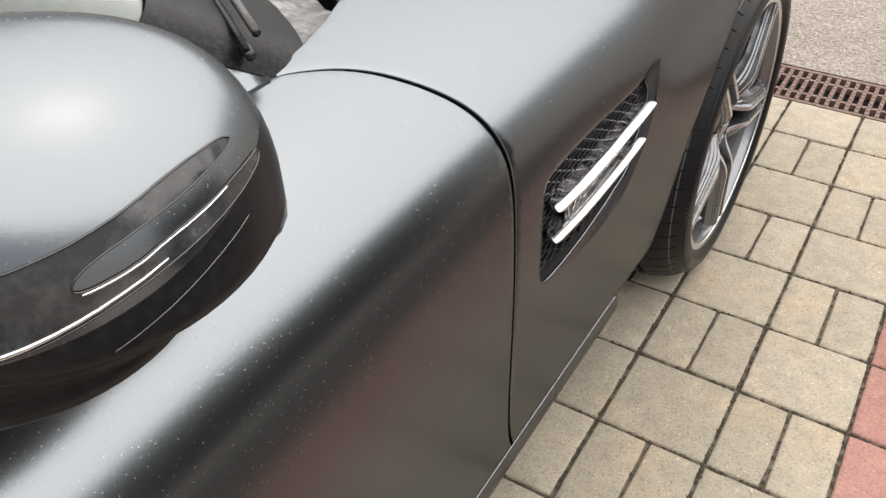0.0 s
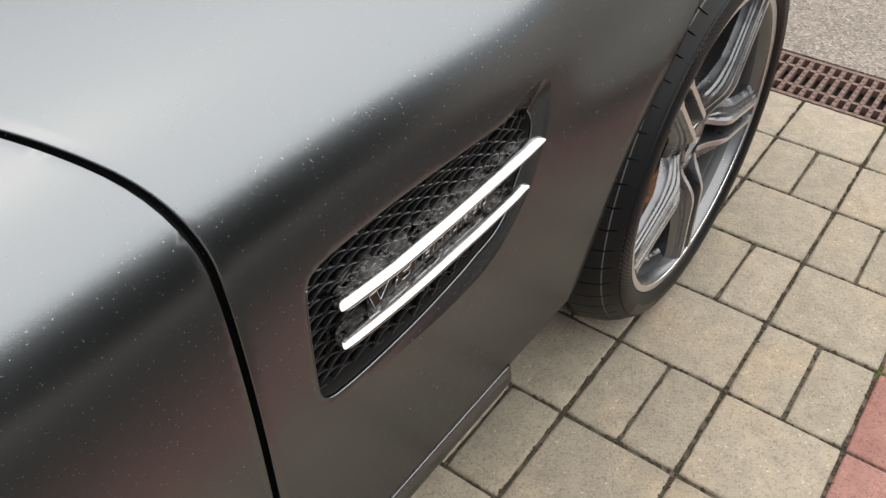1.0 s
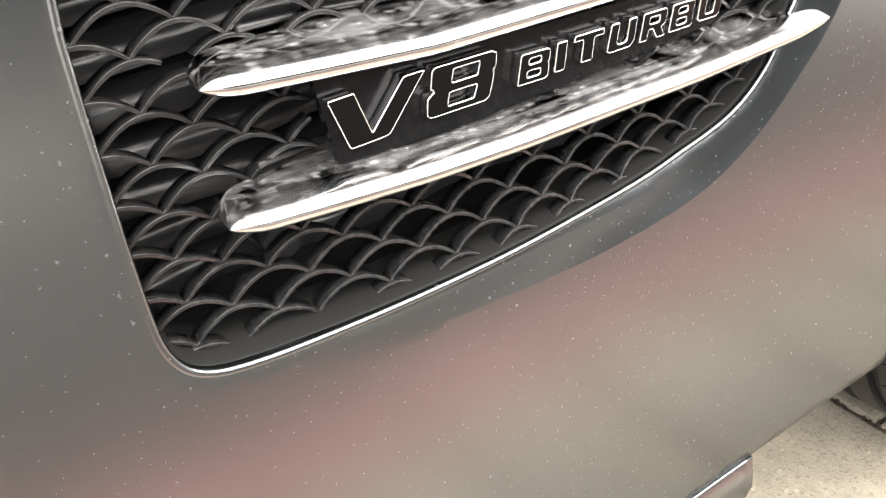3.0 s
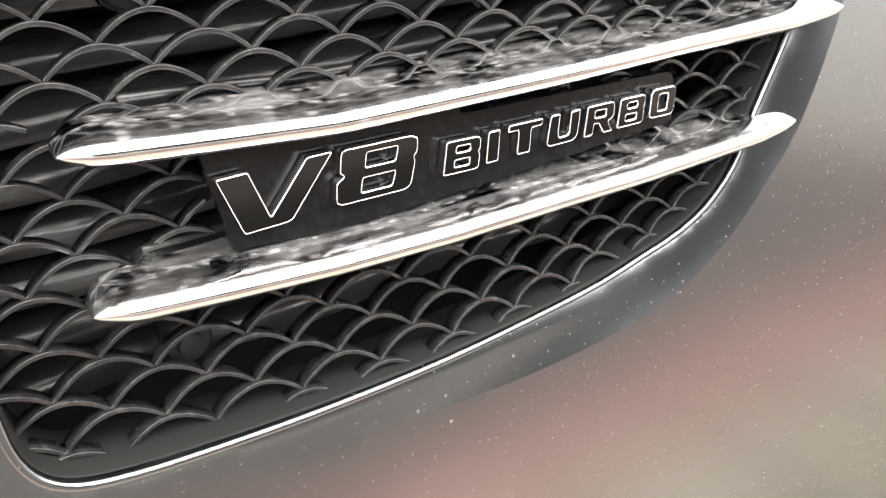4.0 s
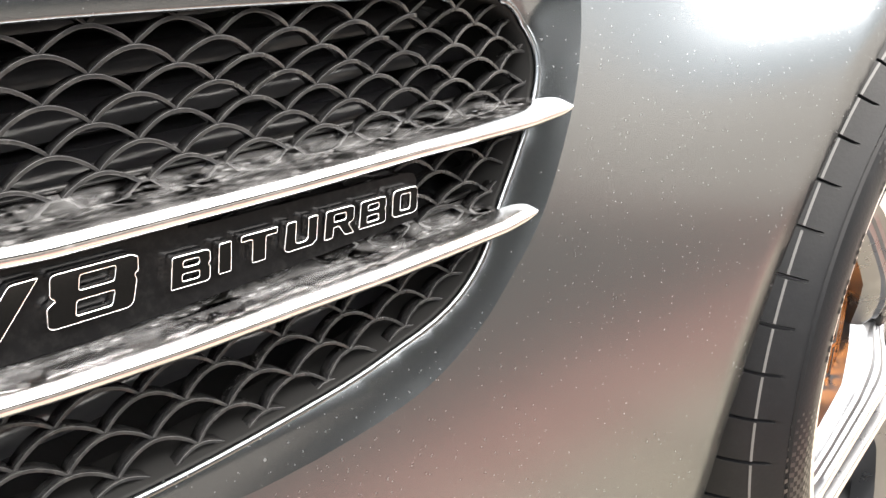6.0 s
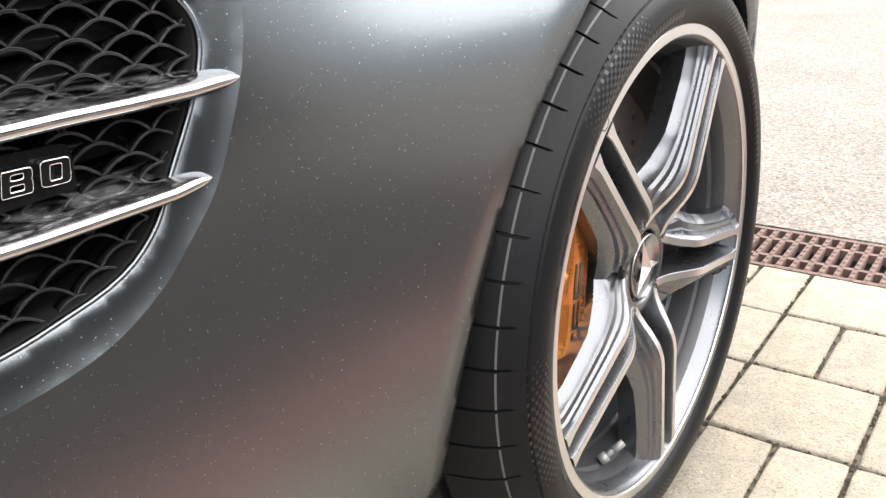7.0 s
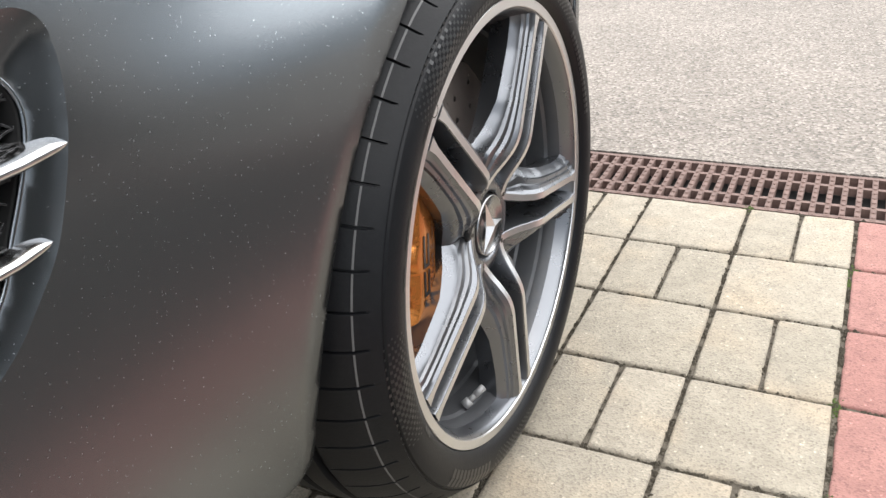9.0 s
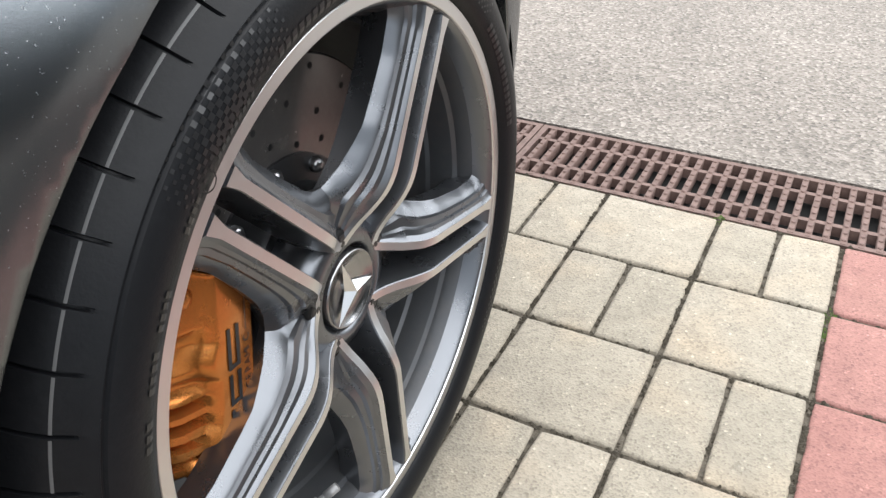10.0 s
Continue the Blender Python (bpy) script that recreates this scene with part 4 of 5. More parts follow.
def bar(sign):
    """One bar of a twin spoke along +y from the hub, with its machined face and stepped flank; sign: which side of the pair."""
    grey, face = bmesh.new(), bmesh.new()
    rings, flat = [], []
    n = 48
    for i in range(n + 1):
        s = i / n
        r = .036 + (.2455 - .036) * s
        mid = float(np.interp(r, [.036, .050, .070, .090, .2455], [.0280, .0240, .0200, .0180, .0162]))
        x = bar_x(r)
        hw = .0047 + .003 * max(0, s - .93) * 14
        base = min(r * .86, float(np.interp(r, [.036, .077, .088, .105, .125, .160, .200, .230, .2455], [.03, .066, .059, .051, .046, .042, .040, .044, .056]))) - mid - hw
        base = max(base, .003)
        inner = .003 + .003 * s
        d = x + .046
        e = min(d * .85, x + float(np.interp(r, [.06, .080, .105, .140, .2455], [.040, .038, .030, .021, .019])))
        sec = [(-hw - inner, -d), (-hw - inner * .6, -.014), (-hw, -.0010), (-hw + .0010, 0), (hw - .0010, 0), (hw, -.0010),
               (hw + base * .10, -e * .16), (hw + base * .24, -e * .22), (hw + base * .29, -e * .36), (hw + base * .50, -e * .42), (hw + base * .55, -e * .57), (hw + base * .78, -e * .74), (hw + base - .001, -e), (hw + base, -e - .001), (hw + base - .004, -d)]
        rings.append([(x + e, r, sign * (mid + a)) for a, e in sec])
        flat.append([(x + .0004, r, sign * (mid + a)) for a in (-hw + .0007, 0, hw - .0007)])
    loft(grey, rings)
    loft(face, flat, closed=False)
    return grey, face


def turned(bm, degrees):
    """Lays a spoke built along +y round the hub."""
    m = Matrix.Translation((0, CY, CZ)) @ Matrix.Rotation(radians(degrees), 4, "X")
    bmesh.ops.transform(bm, matrix=m, verts=bm.verts)
    return bm


for a in PAIR:
    for sign in (1, -1):
        grey, face = bar(sign)
        spoke = sharp(part("spoke", turned(grey, a), RIMGREY, rim), 24)
        part("spoke_face", turned(face, a), MACHINED, spoke).parent = rim

bm = bmesh.new()
lathe(bm, [(.0, -.060), (.040, -.060), (.0405, -.030), (.0440, -.0250), (.0600, -.0290), (.0660, -.0400), (.0700, -.10), (.0, -.10)], 60, HUB)
part("hub", bm, RIMGREY, rim)
bm = bmesh.new()
lathe(bm, [(.0, -.0275), (.020, -.0272), (.0345, -.0262), (.0352, -.0240), (.0363, -.0240), (.0370, -.0260), (.0370, -.05)], 60, HUB)
part("centre_cap", bm, DARKCHROME, rim, "dark chrome centre cap with plain raised rays")
for a in (108, 228, 348):
    bm = bmesh.new()
    tipv, left, right, mid = polar(.0350, a, -.0240), polar(.0080, a + 60, -.0262), polar(.0080, a - 60, -.0262), polar(.0, a, -.0180)
    v = [bm.verts.new(p) for p in (tipv, left, mid, right)]
    bm.faces.new((v[0], v[1], v[2]))
    bm.faces.new((v[0], v[2], v[3]))
    part("cap_ray", bm, SILVER, rim, smooth=False)
for a in PAIR:
    # A black disc paints the shade of each lug's pocket.
    bm = bmesh.new()
    c = polar(.0535, a + 36, 0)
    lathe(bm, [(.0, -.0255), (.0085, -.0258), (.0098, -.0265), (.0100, -.034)], 20, (c[1], c[2]))
    part("lug_pocket", bm, DEEP, rim)
    bm = bmesh.new()
    lathe(bm, [(.0, -.0250), (.0040, -.0248), (.0062, -.0253), (.0062, -.030)], 6, (c[1], c[2]))
    part("lug_bolt", bm, BLACK, rim, smooth=False)
bm = bmesh.new()
base = Vector(polar(.229, 250.5, -.040))
inward = (Vector((0, CY, CZ)) - Vector((0, base.y, base.z))).normalized()
lean = (inward * .55 + Vector((.55, .45, .05))).normalized()
tube(bm, [base, base + lean * .010], .0062, 12)
tube(bm, [base + lean * .008, base + lean * .022], .0036, 12)
tube(bm, [base + lean * .019, base + lean * .034], .0045, 10)
part("valve", bm, VALVE, rim)

for i in range(4):
    bm = bmesh.new()
    a = 103 - 2.6 * i
    rows_b = [[bm.verts.new(polar(r, a + da, -.0075 - (r - .2425) * -2.2 + .0012)) for r in (.2362, .2420)] for da in (-.85, .85)]
    bm.faces.new((rows_b[0][0], rows_b[0][1], rows_b[1][1], rows_b[1][0]))
    part("rim_mark", bm, GLOSSBLACK, rim, smooth=False)

# tyre with shoulder cuts and grooves
bm = bmesh.new()
section = [(.2575, -.006), (.2605, -.001), (.2640, .0050), (.2750, .0095), (.2880, .0100), (.2980, .0070), (.3012, .0052), (.3022, .0024), (.3036, .0020), (.3046, .0030), (.3065, .0012), (.3110, -.0050), (.3150, -.0105), (.3195, -.0165), (.3205, -.0175),
           (.3245, -.0240), (.3290, -.0330), (.3330, -.0440), (.3365, -.0560), (.3395, -.0680), (.3340, -.0690), (.3340, -.0790), (.3410, -.0800), (.3425, -.1050), (.3360, -.1060), (.3360, -.1180), (.3430, -.1190), (.3430, -.1500), (.3360, -.1510), (.3360, -.1630), (.3425, -.1640),
           (.3390, -.2250), (.3300, -.2500), (.2900, -.2700), (.2560, -.2520)]
cuts = 54
rings = []
for i in range(cuts):
    for off, deep in ((0, 1), (.045, 1), (.060, 0), (.38, 0), (.70, 0), (.98, 0)):
        a = radians((i + off) * 360 / cuts + 0.9)
        ring = []
        for r, x in section:
            slant = (x + .02) * .20 if x < -.02 else 0
            cut = .0040 if deep and -.060 < x < -.008 and r > .312 else 0
            ring.append((x, CY + (r - cut) * math.cos(a + slant), CZ + (r - cut) * math.sin(a + slant)))
        rings.append(ring)
rows = [[bm.verts.new(p) for p in ring] for ring in rings]
for i in range(len(rows)):
    a, b = rows[i], rows[(i + 1) % len(rows)]
    for k in range(len(section) - 1):
        bm.faces.new((a[k], a[k + 1], b[k + 1], b[k]))
tyre = sharp(part("tyre", bm, RUBBER, rim, "black low-profile tyre with shoulder cuts"), 38)


bm = bmesh.new()
for i in range(cuts):
    a0, a1 = (i + .075) * 360 / cuts + 0.9, (i + .98) * 360 / cuts + 0.9
    lathe(bm, [(.3199, -.0160), (.3206, -.0167), (.3211, -.0176)], 4, HUB, a0, a1)
part("shoulder_line", bm, RUBBERWORN, rim, "pale worn moulding line", kind="stuff")


def wall_x(r):
    """How far out the tyre's side lies at the radius r."""
    rs, xs = zip(*[s for s in section[:15]])
    return float(np.interp(r, rs, xs))


rng = random.Random(4)
bm = bmesh.new()
for centre in (122, 186, 262, 330, 55):
    for i in range(-17, 18):
        for j in range(9):
            a, r = centre + i * .92, .2760 + j * .0034
            fade = max(0, 1 - abs(i) / 17) * (1 - abs(j - 4) / 8)
            if (i + j) % 2 or fade < .12:
                continue
            hr, ha = .0019 * min(1, .35 + fade), .45 * min(1, .35 + fade)
            quad = [polar(r - hr, a - ha, wall_x(r - hr) + .0005), polar(r - hr, a + ha, wall_x(r - hr) + .0005), polar(r + hr, a + ha, wall_x(r + hr) + .0005), polar(r + hr, a - ha, wall_x(r + hr) + .0005)]
            bm.faces.new([bm.verts.new(p) for p in quad])
part("sidewall_check", bm, RUBBERMARK, rim, smooth=False, kind="stuff")


def wall_bars(a0, a1, r0, r1, count):
    """A run of plain raised bars where the tyre's small print stands."""
    bm = bmesh.new()
    for i in range(count):
        c, w = a0 + (a1 - a0) * (i + .5) / count, abs(a1 - a0) / count * .32
        rows_r = [r0, (r0 + r1) / 2, r1]
        left = [bm.verts.new(polar(r, c - w, wall_x(r) + .0006)) for r in rows_r]
        right = [bm.verts.new(polar(r, c + w, wall_x(r) + .0006)) for r in rows_r]
        for k in range(2):
            bm.faces.new((left[k], left[k + 1], right[k + 1], right[k]))
    return bm


for a0, a1, r0, r1, n in ((166, 161, .270, .277, 3), (158, 152, .270, .277, 4), (150, 144.5, .270, .277, 4), (138, 133, .270, .277, 4), (128, 118, .277, .282, 9), (128, 118, .270, .275, 9), (112, 92, .270, .278, 12), (40, 10, .270, .278, 16),
                          (200, 204, .268, .275, 3), (222, 246, .280, .300, 11)):
    part("sidewall_print", wall_bars(a0, a1, r0, r1, n), RUBBERMARK, rim, smooth=False, kind="stuff")
bm = bmesh.new()
c = polar(.2725, 131, 0)
for i in range(24):
    t0, t1 = 2 * math.pi * i / 24, 2 * math.pi * (i + 1) / 24
    pts = [(r * math.cos(t), r * math.sin(t)) for r, t in ((.0072, t0), (.0072, t1), (.0060, t1), (.0060, t0))]
    bm.faces.new([bm.verts.new((.0092, c[1] + p, c[2] + q)) for p, q in pts])
part("sidewall_ring", bm, RUBBERMARK, rim, smooth=False)

# brake disc and caliper
bm = bmesh.new()
lathe(bm, [(.098, -.100), (.1000, -.0980), (.1930, -.0980), (.1950, -.1000), (.1950, -.132), (.098, -.132)], 120, HUB)
disc = sharp(part("brake_disc", bm, DISC, car, "drilled carbon ceramic brake disc"), 40)
# Drilled holes as flat black dots, their inner shade put into the colour.
bm = bmesh.new()
for i in range(60):
    a, r = i * 6 + (i % 3) * 1.5, .115 + .030 * (i % 3) + (i % 2) * .008
    c = polar(r, a, 0)
    ring = [bm.verts.new((-.0975, c[1] + .0032 * math.cos(t * math.pi / 5), c[2] + .0032 * math.sin(t * math.pi / 5))) for t in range(10)]
    bm.faces.new(ring)
part("disc_holes", bm, DEEP, disc, smooth=False, kind="stuff")
bm = bmesh.new()
lathe(bm, [(.0, -.075), (.078, -.075), (.082, -.080), (.084, -.093), (.108, -.095), (.108, -.104)], 60, HUB)
sharp(part("disc_hat", bm, HATGREY, disc, "dark grey disc hat"), 40)
for i in range(10):
    c = polar(.0985, 22 + 36 * i, 0)
    bm = bmesh.new()
    lathe(bm, [(.0, -.086), (.0042, -.0855), (.0062, -.088), (.0075, -.0895), (.0075, -.095)], 12, (c[1], c[2]))
    part("disc_bolt", bm, STEEL, disc)

# caliper: a straight block set across the disc's rear, u outwards from the hub, v up along the block
CAL = radians(172)


def cal(u, v, x):
    return (x, CY + u * math.cos(CAL) + v * math.sin(CAL), CZ + u * math.sin(CAL) - v * math.cos(CAL))


bm = bmesh.new()
rings = []
for v in np.linspace(-.092, .100, 110):
    u0 = float(np.interp(v, [-.092, -.087, -.060, -.040, .040, .056, .078, .100], [.176, .147, .117, .1135, .1135, .121, .141, .178]))
    u1 = float(np.interp(v, [-.092, -.080, -.050, .060, .085, .100], [.192, .203, .210, .210, .204, .190]))
    k = np.interp(v, [-.092, -.088, -.080, .088, .096, .100], [.55, .85, 1, 1, .85, .55])
    slot = 1 if any(abs(v - c) < .0042 for c in (-.070, -.054, -.038, -.022)) else 0
    dent = max(0, 1 - ((v - .022) / .020) ** 2) + max(0, 1 - ((v + .004) / .011) ** 2) * .7
    edge = .1605 + .006 * max(0, 1 - ((v - .012) / .016) ** 2) + .006 * max(0, 1 - ((v + .060) / .016) ** 2)
    mids = [(u0, -.115), (u0 + .0005, -.052), (u0 + .003, -.0450), (u0 + .007, -.0425), (max(edge - .004, u0 + .009), -.0405), (max(edge, u0 + .011), -.0415), (max(edge + .005, u0 + .013), -.0500),
            (max(edge + .010, u0 + .015), -.0520 - .006 * dent - .016 * slot), (max(.186, u0 + .017), -.0560 - .010 * dent - .020 * slot), (max(.198, u0 + .019), -.0640 - .006 * dent - .018 * slot), (u1, -.080), (u1 + .003, -.115)]
    rings.append([cal(u, v, -.115 + (x + .115) * k) for u, x in mids])
loft(bm, rings)
caliper = sharp(part("brake_caliper", bm, BRONZE, car, "bronze-orange lacquered brake caliper"), 55)
for v in (.070, -.078):
    c = cal(.178, v, 0)
    bm = bmesh.new()
    lathe(bm, [(.0, -.0470), (.0050, -.0475), (.0080, -.0500), (.0105, -.0660)], 18, (c[1], c[2]))
    part("caliper_boss", bm, BRONZE, caliper)


def face_bar(u0, u1, v0, v1):
    """A flat dark bar printed on the caliper's face."""
    bm = bmesh.new()
    bm.faces.new([bm.verts.new(cal(u, v, float(np.interp(u, [.1205, .1565], [-.0425, -.0405])) + .0008)) for u, v in ((u0, v0), (u1, v0), (u1, v1), (u0, v1))])
    part("caliper_mark", bm, BLACK, caliper, smooth=False)


for v0, v1 in ((-.073, -.069), (-.066, -.062), (-.058, -.038), (-.034, -.006), (-.002, .034)):
    face_bar(.1360, .1400, v0, v1)
    face_bar(.1460, .1500, v0, v1)
    face_bar(.1400, .1460, v0, v0 + .004)
face_bar(.1275, .1285, .024, .052)
for i, char in enumerate("CARBON CERAMIC"):
    if char == " ":
        continue
    curve = bpy.data.curves.new("letter", "FONT")
    curve.body, curve.size = char, .0098
    temp = new("letter", curve)
    me = bpy.data.meshes.new_from_object(temp.evaluated_get(bpy.context.evaluated_depsgraph_get()))
    bpy.data.objects.remove(temp)
    for p in me.vertices:
        u, v = .1245 + p.co.y, -.078 + .0070 * i + p.co.x
        p.co = cal(u, v, float(np.interp(u, [.1205, .1565], [-.0425, -.0405])) + .0008)
    me.materials.append(BLACK)
    ob = new("letter", me)
    ob.parent = caliper
    tagged(ob, "printed black letter " + char)
rim.location.x = -.005


# ---- ground, drain and surroundings ----
def flat_sheet(name, x0, x1, y0, y1, z, mat, label, category=""):
    bm = bmesh.new()
    v = [bm.verts.new(p) for p in ((x0, y0, z), (x1, y0, z), (x1, y1, z), (x0, y1, z))]
    bm.faces.new(v)
    return tagged(part(name, bm, mat, None, label, smooth=False, kind="structure"), category=category)


ground = flat_sheet("ground", -300, 300, -300, 300, -.034, ASPHALT, "worn pale asphalt ground with coarse grit")
DRAIN0, DRAIN1 = .848, 1.073
bm = bmesh.new()
box(bm, -30, 30, DRAIN1 + .004, 60, -.030, -.002, .0)
road = part("road", bm, ASPHALT, None, "worn pale asphalt road with coarse grit", smooth=False, kind="structure")
bm = bmesh.new()
box(bm, -8, .572, -9, DRAIN0 - .006, -.033, -.0055)
pavement = part("pavement", bm, JOINT, None, "paved forecourt of tan and red concrete pavers", smooth=False, kind="structure")


# Unseen dark ground, added so that the car's lower side reflects less light.
bm = bmesh.new()
box(bm, .575, 1.7, -9, DRAIN0 - .006, -.033, -.006)
part("planting_bed", bm, DARKGROUND, None, "unseen dark ground strip beside the paving, added to darken reflections", smooth=False, kind="structure")


bm = bmesh.new()
box(bm, 1.704, 30, -30, DRAIN0 - .006, -.030, -.004)
part("side_yard", bm, ASPHALT, None, "worn pale asphalt yard, unseen, beyond the added dark strip", smooth=False, kind="structure")


def paver_mesh(wx, wy, seed):
    """A paver with a small worn chamfer, its edges uneven and nicked."""
    r = random.Random(seed)
    hx, hy, c = wx / 2 - .0030, wy / 2 - .0030, .0025
    corners = [(-hx, -hy), (hx, -hy), (hx, hy), (-hx, hy)]
    base = []
    for k in range(4):
        (x0, y0), (x1, y1) = corners[k], corners[(k + 1) % 4]
        n = max(4, round(math.hypot(x1 - x0, y1 - y0) / .022))
        for i in range(n):
            t = (i + (0 if i == 0 else r.uniform(-.2, .2))) / n
            dent = r.uniform(-.0005, .0007) + (r.uniform(.001, .0026) if r.random() < .08 else 0) + (.0012 if i == 0 else 0)
            x, y = x0 + (x1 - x0) * t, y0 + (y1 - y0) * t
            base.append((x - math.copysign(dent, x) * (abs(x) > hx - 1e-4), y - math.copysign(dent, y) * (abs(y) > hy - 1e-4)))
    bm = bmesh.new()
    rows = []
    for inset, z in ((0, -.030), (0, -.0030), (.0020, -.0006), (.0055, 0)):
        rows.append([bm.verts.new((x * (1 - inset / hx), y * (1 - inset / hy), z + (r.uniform(-.0004, .0002) if inset == .0020 else 0))) for x, y in base])
    for a, b in zip(rows, rows[1:]):
        for k in range(len(base)):
            j = (k + 1) % len(base)
            bm.faces.new((a[k], a[j], b[j], b[k]))
    bm.faces.new(rows[-1])
    return bm


def mesh_of(name, bm, mat):
    me = bpy.data.meshes.new(name)
    bmesh.ops.recalc_face_normals(bm, faces=bm.faces)
    bm.to_mesh(me)
    bm.free()
    me.shade_smooth()
    me.set_sharp_from_angle(angle=radians(50))
    me.materials.append(mat)
    return me


LINE0, ROW0, P = -.028, .848, .200
WHOLE = [mesh_of("paver", paver_mesh(P, P, s), TAN) for s in range(6)]
HALF = [mesh_of("paver", paver_mesh(P / 2, P, s + 20), TAN) for s in range(6)]
REDS = [mesh_of("paver", paver_mesh(P, P, s + 40), RED) for s in range(4)]
REDHALF = [mesh_of("paver", paver_mesh(P / 2, P, s + 60), RED) for s in range(4)]
rng = random.Random(11)


def paver(me, x, y):
    ob = new("paver", me)
    ob.parent = pavement
    ob.matrix_basis = pose(x + rng.uniform(-.0008, .0008), y + rng.uniform(-.0008, .0008), rng.uniform(-.0012, .0010), rng.uniform(-.25, .25), rng.uniform(-.25, .25), rng.uniform(-.35, .35) + rng.choice((0, 180)))


def cell(col, row):
    """What lies in a cell of the laying pattern: (meshes, x, y)."""
    x, y = LINE0 + (col + .5) * P, ROW0 - .003 - (row + .5) * P
    whole, half = (REDS, REDHALF) if col == 2 else (WHOLE, HALF)
    if (col + row) % 2 == 0:
        return [(whole, x, y)]
    return [(half, x - P / 4, y), (half, x + P / 4, y)]


far_tan, far_red = [], []
for col in range(-14, 3):
    for row in range(0, 42):
        for kinds, x, y in cell(col, row):
            if -4 <= col and row <= 15:
                paver(rng.choice(kinds), x, y)
            else:
                (far_red if col == 2 else far_tan).append((x, y, P / 2 if kinds in (HALF, REDHALF) else P))


def far_pavers(places, mat):
    verts, faces = [], []
    for x, y, w in places:
        n, hx, hy = len(verts), w / 2 - .0035, P / 2 - .0035
        z = rng.uniform(-.001, .001)
        verts += [(x + a * hx, y + b * hy, -.02) for a, b in ((-1, -1), (1, -1), (1, 1), (-1, 1))]
        verts += [(x + a * (hx - .003), y + b * (hy - .003), z) for a, b in ((-1, -1), (1, -1), (1, 1), (-1, 1))]
        faces += [(n, n + 1, n + 5, n + 4), (n + 1, n + 2, n + 6, n + 5), (n + 2, n + 3, n + 7, n + 6), (n + 3, n, n + 4, n + 7), (n + 4, n + 5, n + 6, n + 7)]
    me = bpy.data.meshes.new("paver_field")
    me.from_pydata(verts, [], faces)
    me.materials.append(mat)
    ob = new("paver_field", me)
    ob.parent = pavement
    return tagged(ob, kind="stuff")


def joint_grit(name, count, seed, mat, low, high, spots=()):
    """Crumbs lying in the joints, in runs with gaps between; or tufts round the spots given."""
    r = random.Random(seed)
    verts, faces = [], []
    for _ in range(count):
        if spots:
            cx, cy = r.choice(spots)
            x, y = cx + r.gauss(0, .006), cy + r.gauss(0, .009)
        else:
            across_x = r.random() < .45
            col, row = r.randint(-2, 2), r.randint(0, 10)
            t = r.random()
            if math.sin(37 * t + 5 * col + 3 * row) + math.sin(17 * t + row) < -.5:
                continue
            if across_x:
                x, y = LINE0 + P * (col + t), ROW0 - .003 - P * row + r.gauss(0, .0022)
            else:
                x, y = LINE0 + P * (col + (.5 if r.random() < .25 and (col + row) % 2 else 0)) + r.gauss(0, .0024), ROW0 - .003 - P * (row + t)
        s = r.uniform(low, high) * (1.7 if r.random() < .12 else 1)
        n = len(verts)
        verts += [(x + dx * s * r.uniform(.6, 1.3), y + dy * s * r.uniform(.6, 1.3), -.0055 + (dz + .5) * s * r.uniform(.5, 1.1)) for dx, dy, dz in ((1, 0, 0), (0, 1, 0), (-1, 0, 0), (0, -1, 0), (0, 0, 1))]
        faces += [(n, n + 1, n + 4), (n + 1, n + 2, n + 4), (n + 2, n + 3, n + 4), (n + 3, n, n + 4)]
    me = bpy.data.meshes.new(name)
    me.from_pydata(verts, [], faces)
    me.materials.append(mat)
    ob = new(name, me)
    ob.parent = pavement
    return tagged(ob, kind="stuff")


joint_grit("joint_grit", 22000, 5, GRIT, .0010, .0031)
joint_grit("moss_tuft", 420, 9, MOSS, .0012, .0026, [(.372, .245), (.374, .045), (.372, .640), (.372, .600), (.170, .845)])
far_pavers(far_tan, TAN)
far_pavers(far_red, RED)

# drain: cast grates end to end over a black sheet that paints the channel's shade
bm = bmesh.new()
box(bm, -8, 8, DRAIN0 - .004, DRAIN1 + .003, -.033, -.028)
tagged(part("drain_channel", bm, DEEP, None, "black sheet for the shaded drain channel below the grates", smooth=False, kind="structure"), category="drain")
GL, GW, PITCH = 1.000, DRAIN1 - DRAIN0 - .006, .0278


def bar_mesh():
    """One bar of the grate with its row of studs."""
    bm = bmesh.new()
    w = .0062
    sec = [(-w + .001, -.022), (-w, -.0020), (-w + .0015, 0), (w - .0015, 0), (w, -.0020), (w - .001, -.022)]
    loft(bm, [[(x, y, z) for x, z in sec] for y in (-GW / 2 + .004, GW / 2 - .004)])
    for i in range(9):
        y = -GW / 2 + .016 + i * (GW - .032) / 8
        loft(bm, [[(r * math.cos(t), y + r * math.sin(t), z) for t in [2 * math.pi * k / 8 for k in range(8)]] for r, z in ((.0044, -.001), (.0040, .0012), (.0022, .0022))])
    return bm


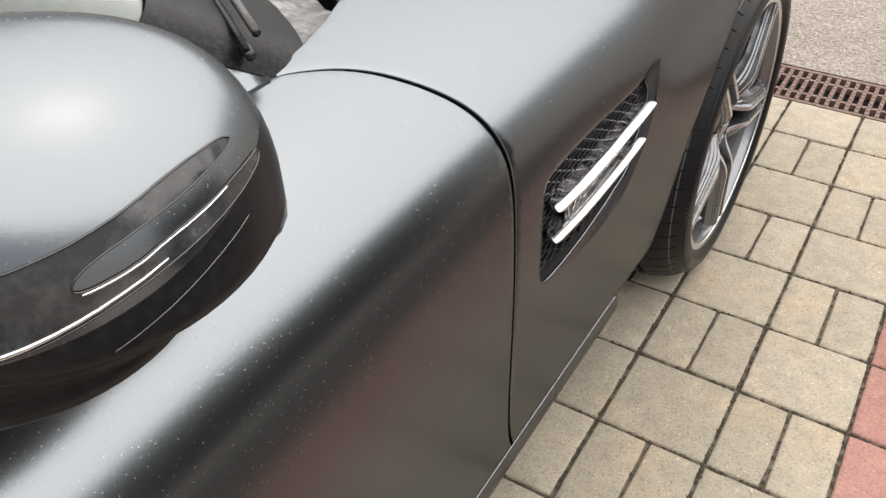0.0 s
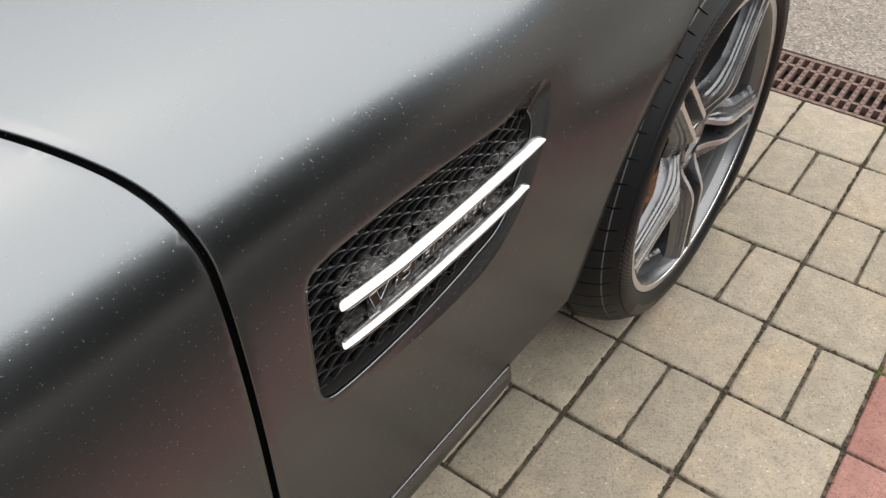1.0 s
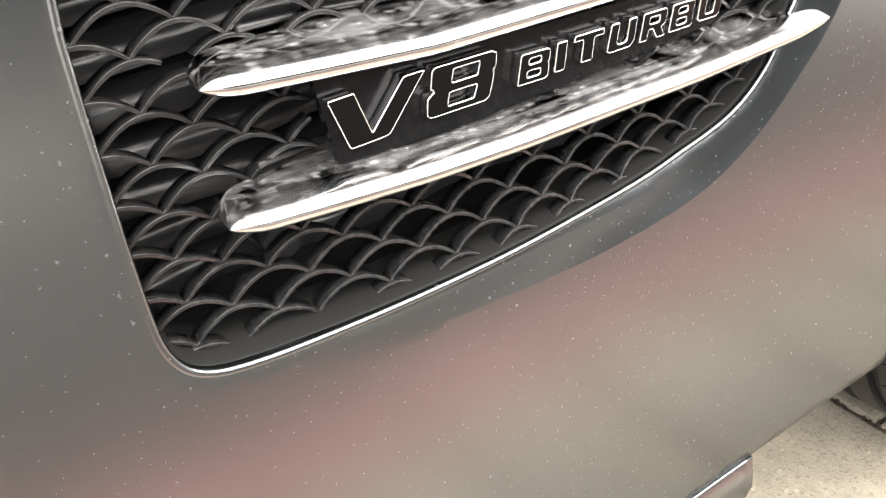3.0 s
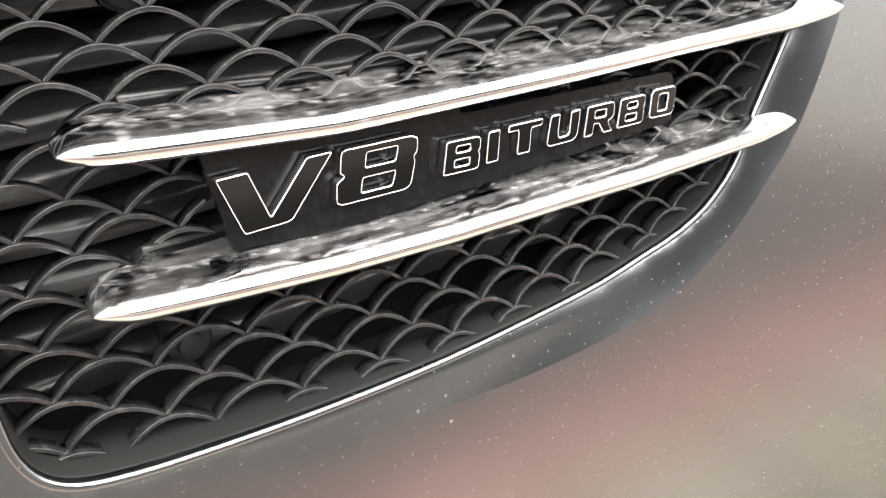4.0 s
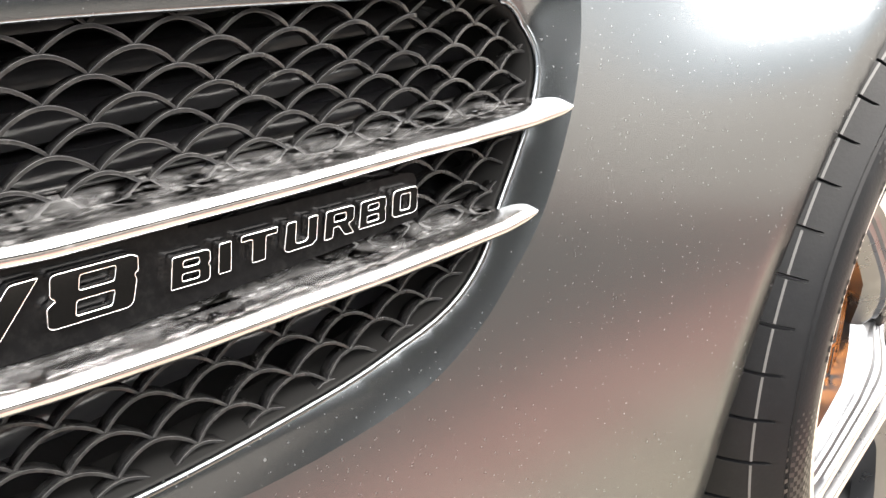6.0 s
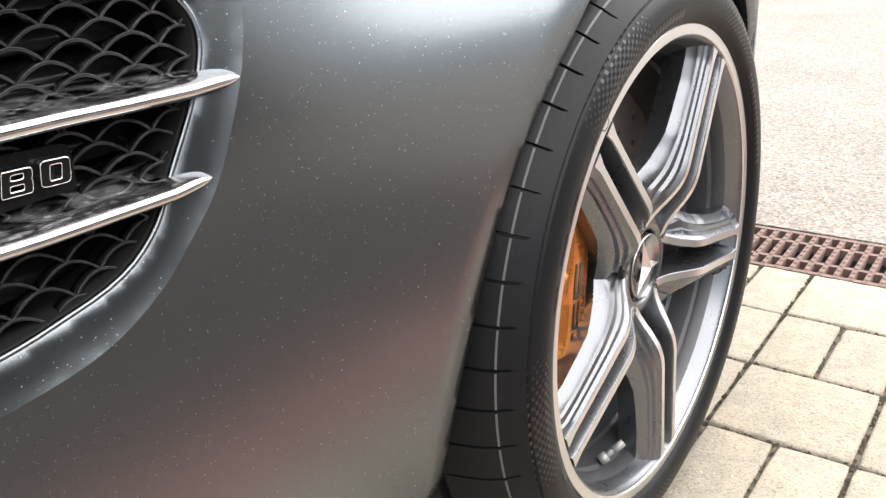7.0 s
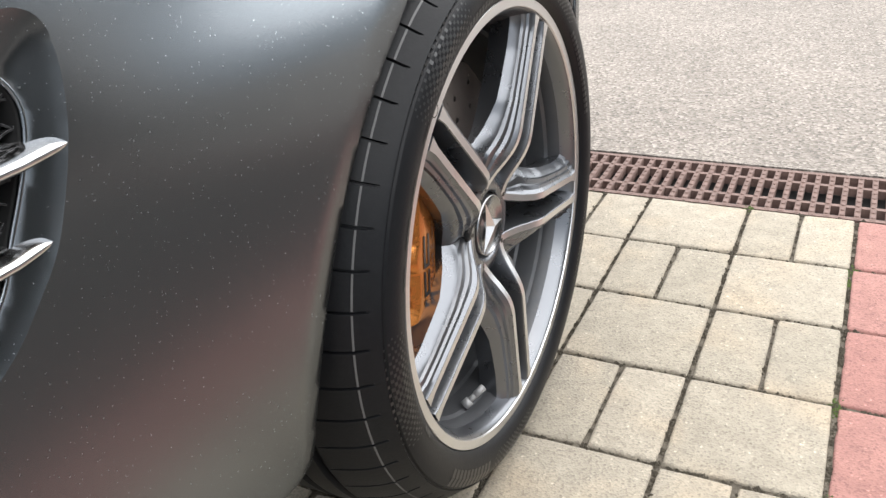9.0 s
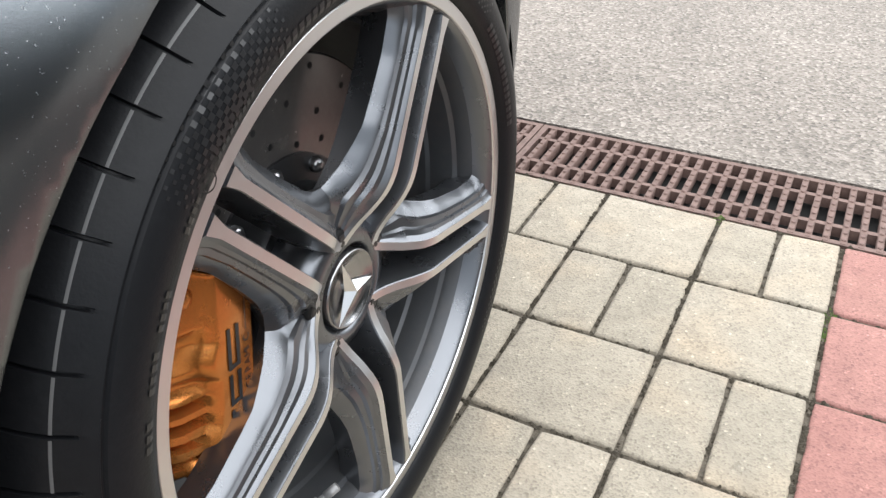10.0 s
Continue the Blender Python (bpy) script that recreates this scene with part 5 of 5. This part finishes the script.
grate = tagged(new("drain_grate"), "rusty brown cast iron drain grate with studded bars", "drain grate", "drain grates in a row")
grate.location = (.26 - 1.0 * 4, (DRAIN0 + DRAIN1) / 2, -.003)
bar_me = mesh_of("grate_bar", bar_mesh(), RUST)
for i in range(35):
    ob = new("grate_bar", bar_me)
    ob.parent = grate
    ob.location = (-GL / 2 + .0275 + i * PITCH, 0, 0)
bm = bmesh.new()
for y in (-GW / 2 + .006, GW / 2 - .006):
    box(bm, -GL / 2 + .0015, GL / 2 - .0015, y - .006, y + .006, -.022, -.0006)
for x in (-GL / 2 + .0075, GL / 2 - .0075):
    box(bm, x - .006, x + .006, -GW / 2 + .012, GW / 2 - .012, -.022, -.0006)
me = mesh_of("grate_frame", bm, RUST)
ob = new("grate_frame", me)
ob.parent = grate
bm = bmesh.new()
for y in (-.048, .048):
    box(bm, -GL / 2 + .013, GL / 2 - .013, y - .0055, y + .0055, -.020, -.0012)
ob = new("grate_rib", mesh_of("grate_rib", bm, RUST))
ob.parent = grate
for i in range(1, 9):
    copy_thing(grate, Matrix.Translation((grate.location.x + i * GL, grate.location.y, grate.location.z)))


# unseen leafy masses, added to put a dark band into the car's reflections
def hedge(name, x0, x1, y0, y1, h, seed):
    rng2 = random.Random(seed)
    verts, faces = [], []
    lx, ly = x1 - x0, y1 - y0
    for _ in range(int(520 * max(lx, ly) * h / 3)):
        c = Vector((rng2.uniform(x0, x1), rng2.uniform(y0, y1), h * rng2.random() ** .8 * rng2.uniform(.86, 1.06)))
        s = rng2.uniform(.10, .26)
        turn = Euler((rng2.uniform(0, 6.3), rng2.uniform(0, 6.3), rng2.uniform(0, 6.3))).to_matrix()
        n = len(verts)
        verts += [tuple(c + turn @ Vector(p) * s) for p in ((-1, -.6, 0), (0, -1, .25), (1, -.5, 0), (.9, .6, .2), (0, 1, 0), (-.9, .5, .25))]
        faces += [(n, n + 1, n + 2, n + 3), (n, n + 3, n + 4, n + 5)]
    me = bpy.data.meshes.new(name)
    me.from_pydata(verts, [], faces)
    me.materials.append(DARKSCREEN)
    return tagged(new(name, me), "unseen dark leafy mass, added for the car to reflect", "hedge", kind="stuff")


hedge("hedge", 2.6, 3.5, -0.9, 1.9, 1.65, 1)
hedge("hedge", -8, 3, -10.2, -9.1, 2.6, 2)
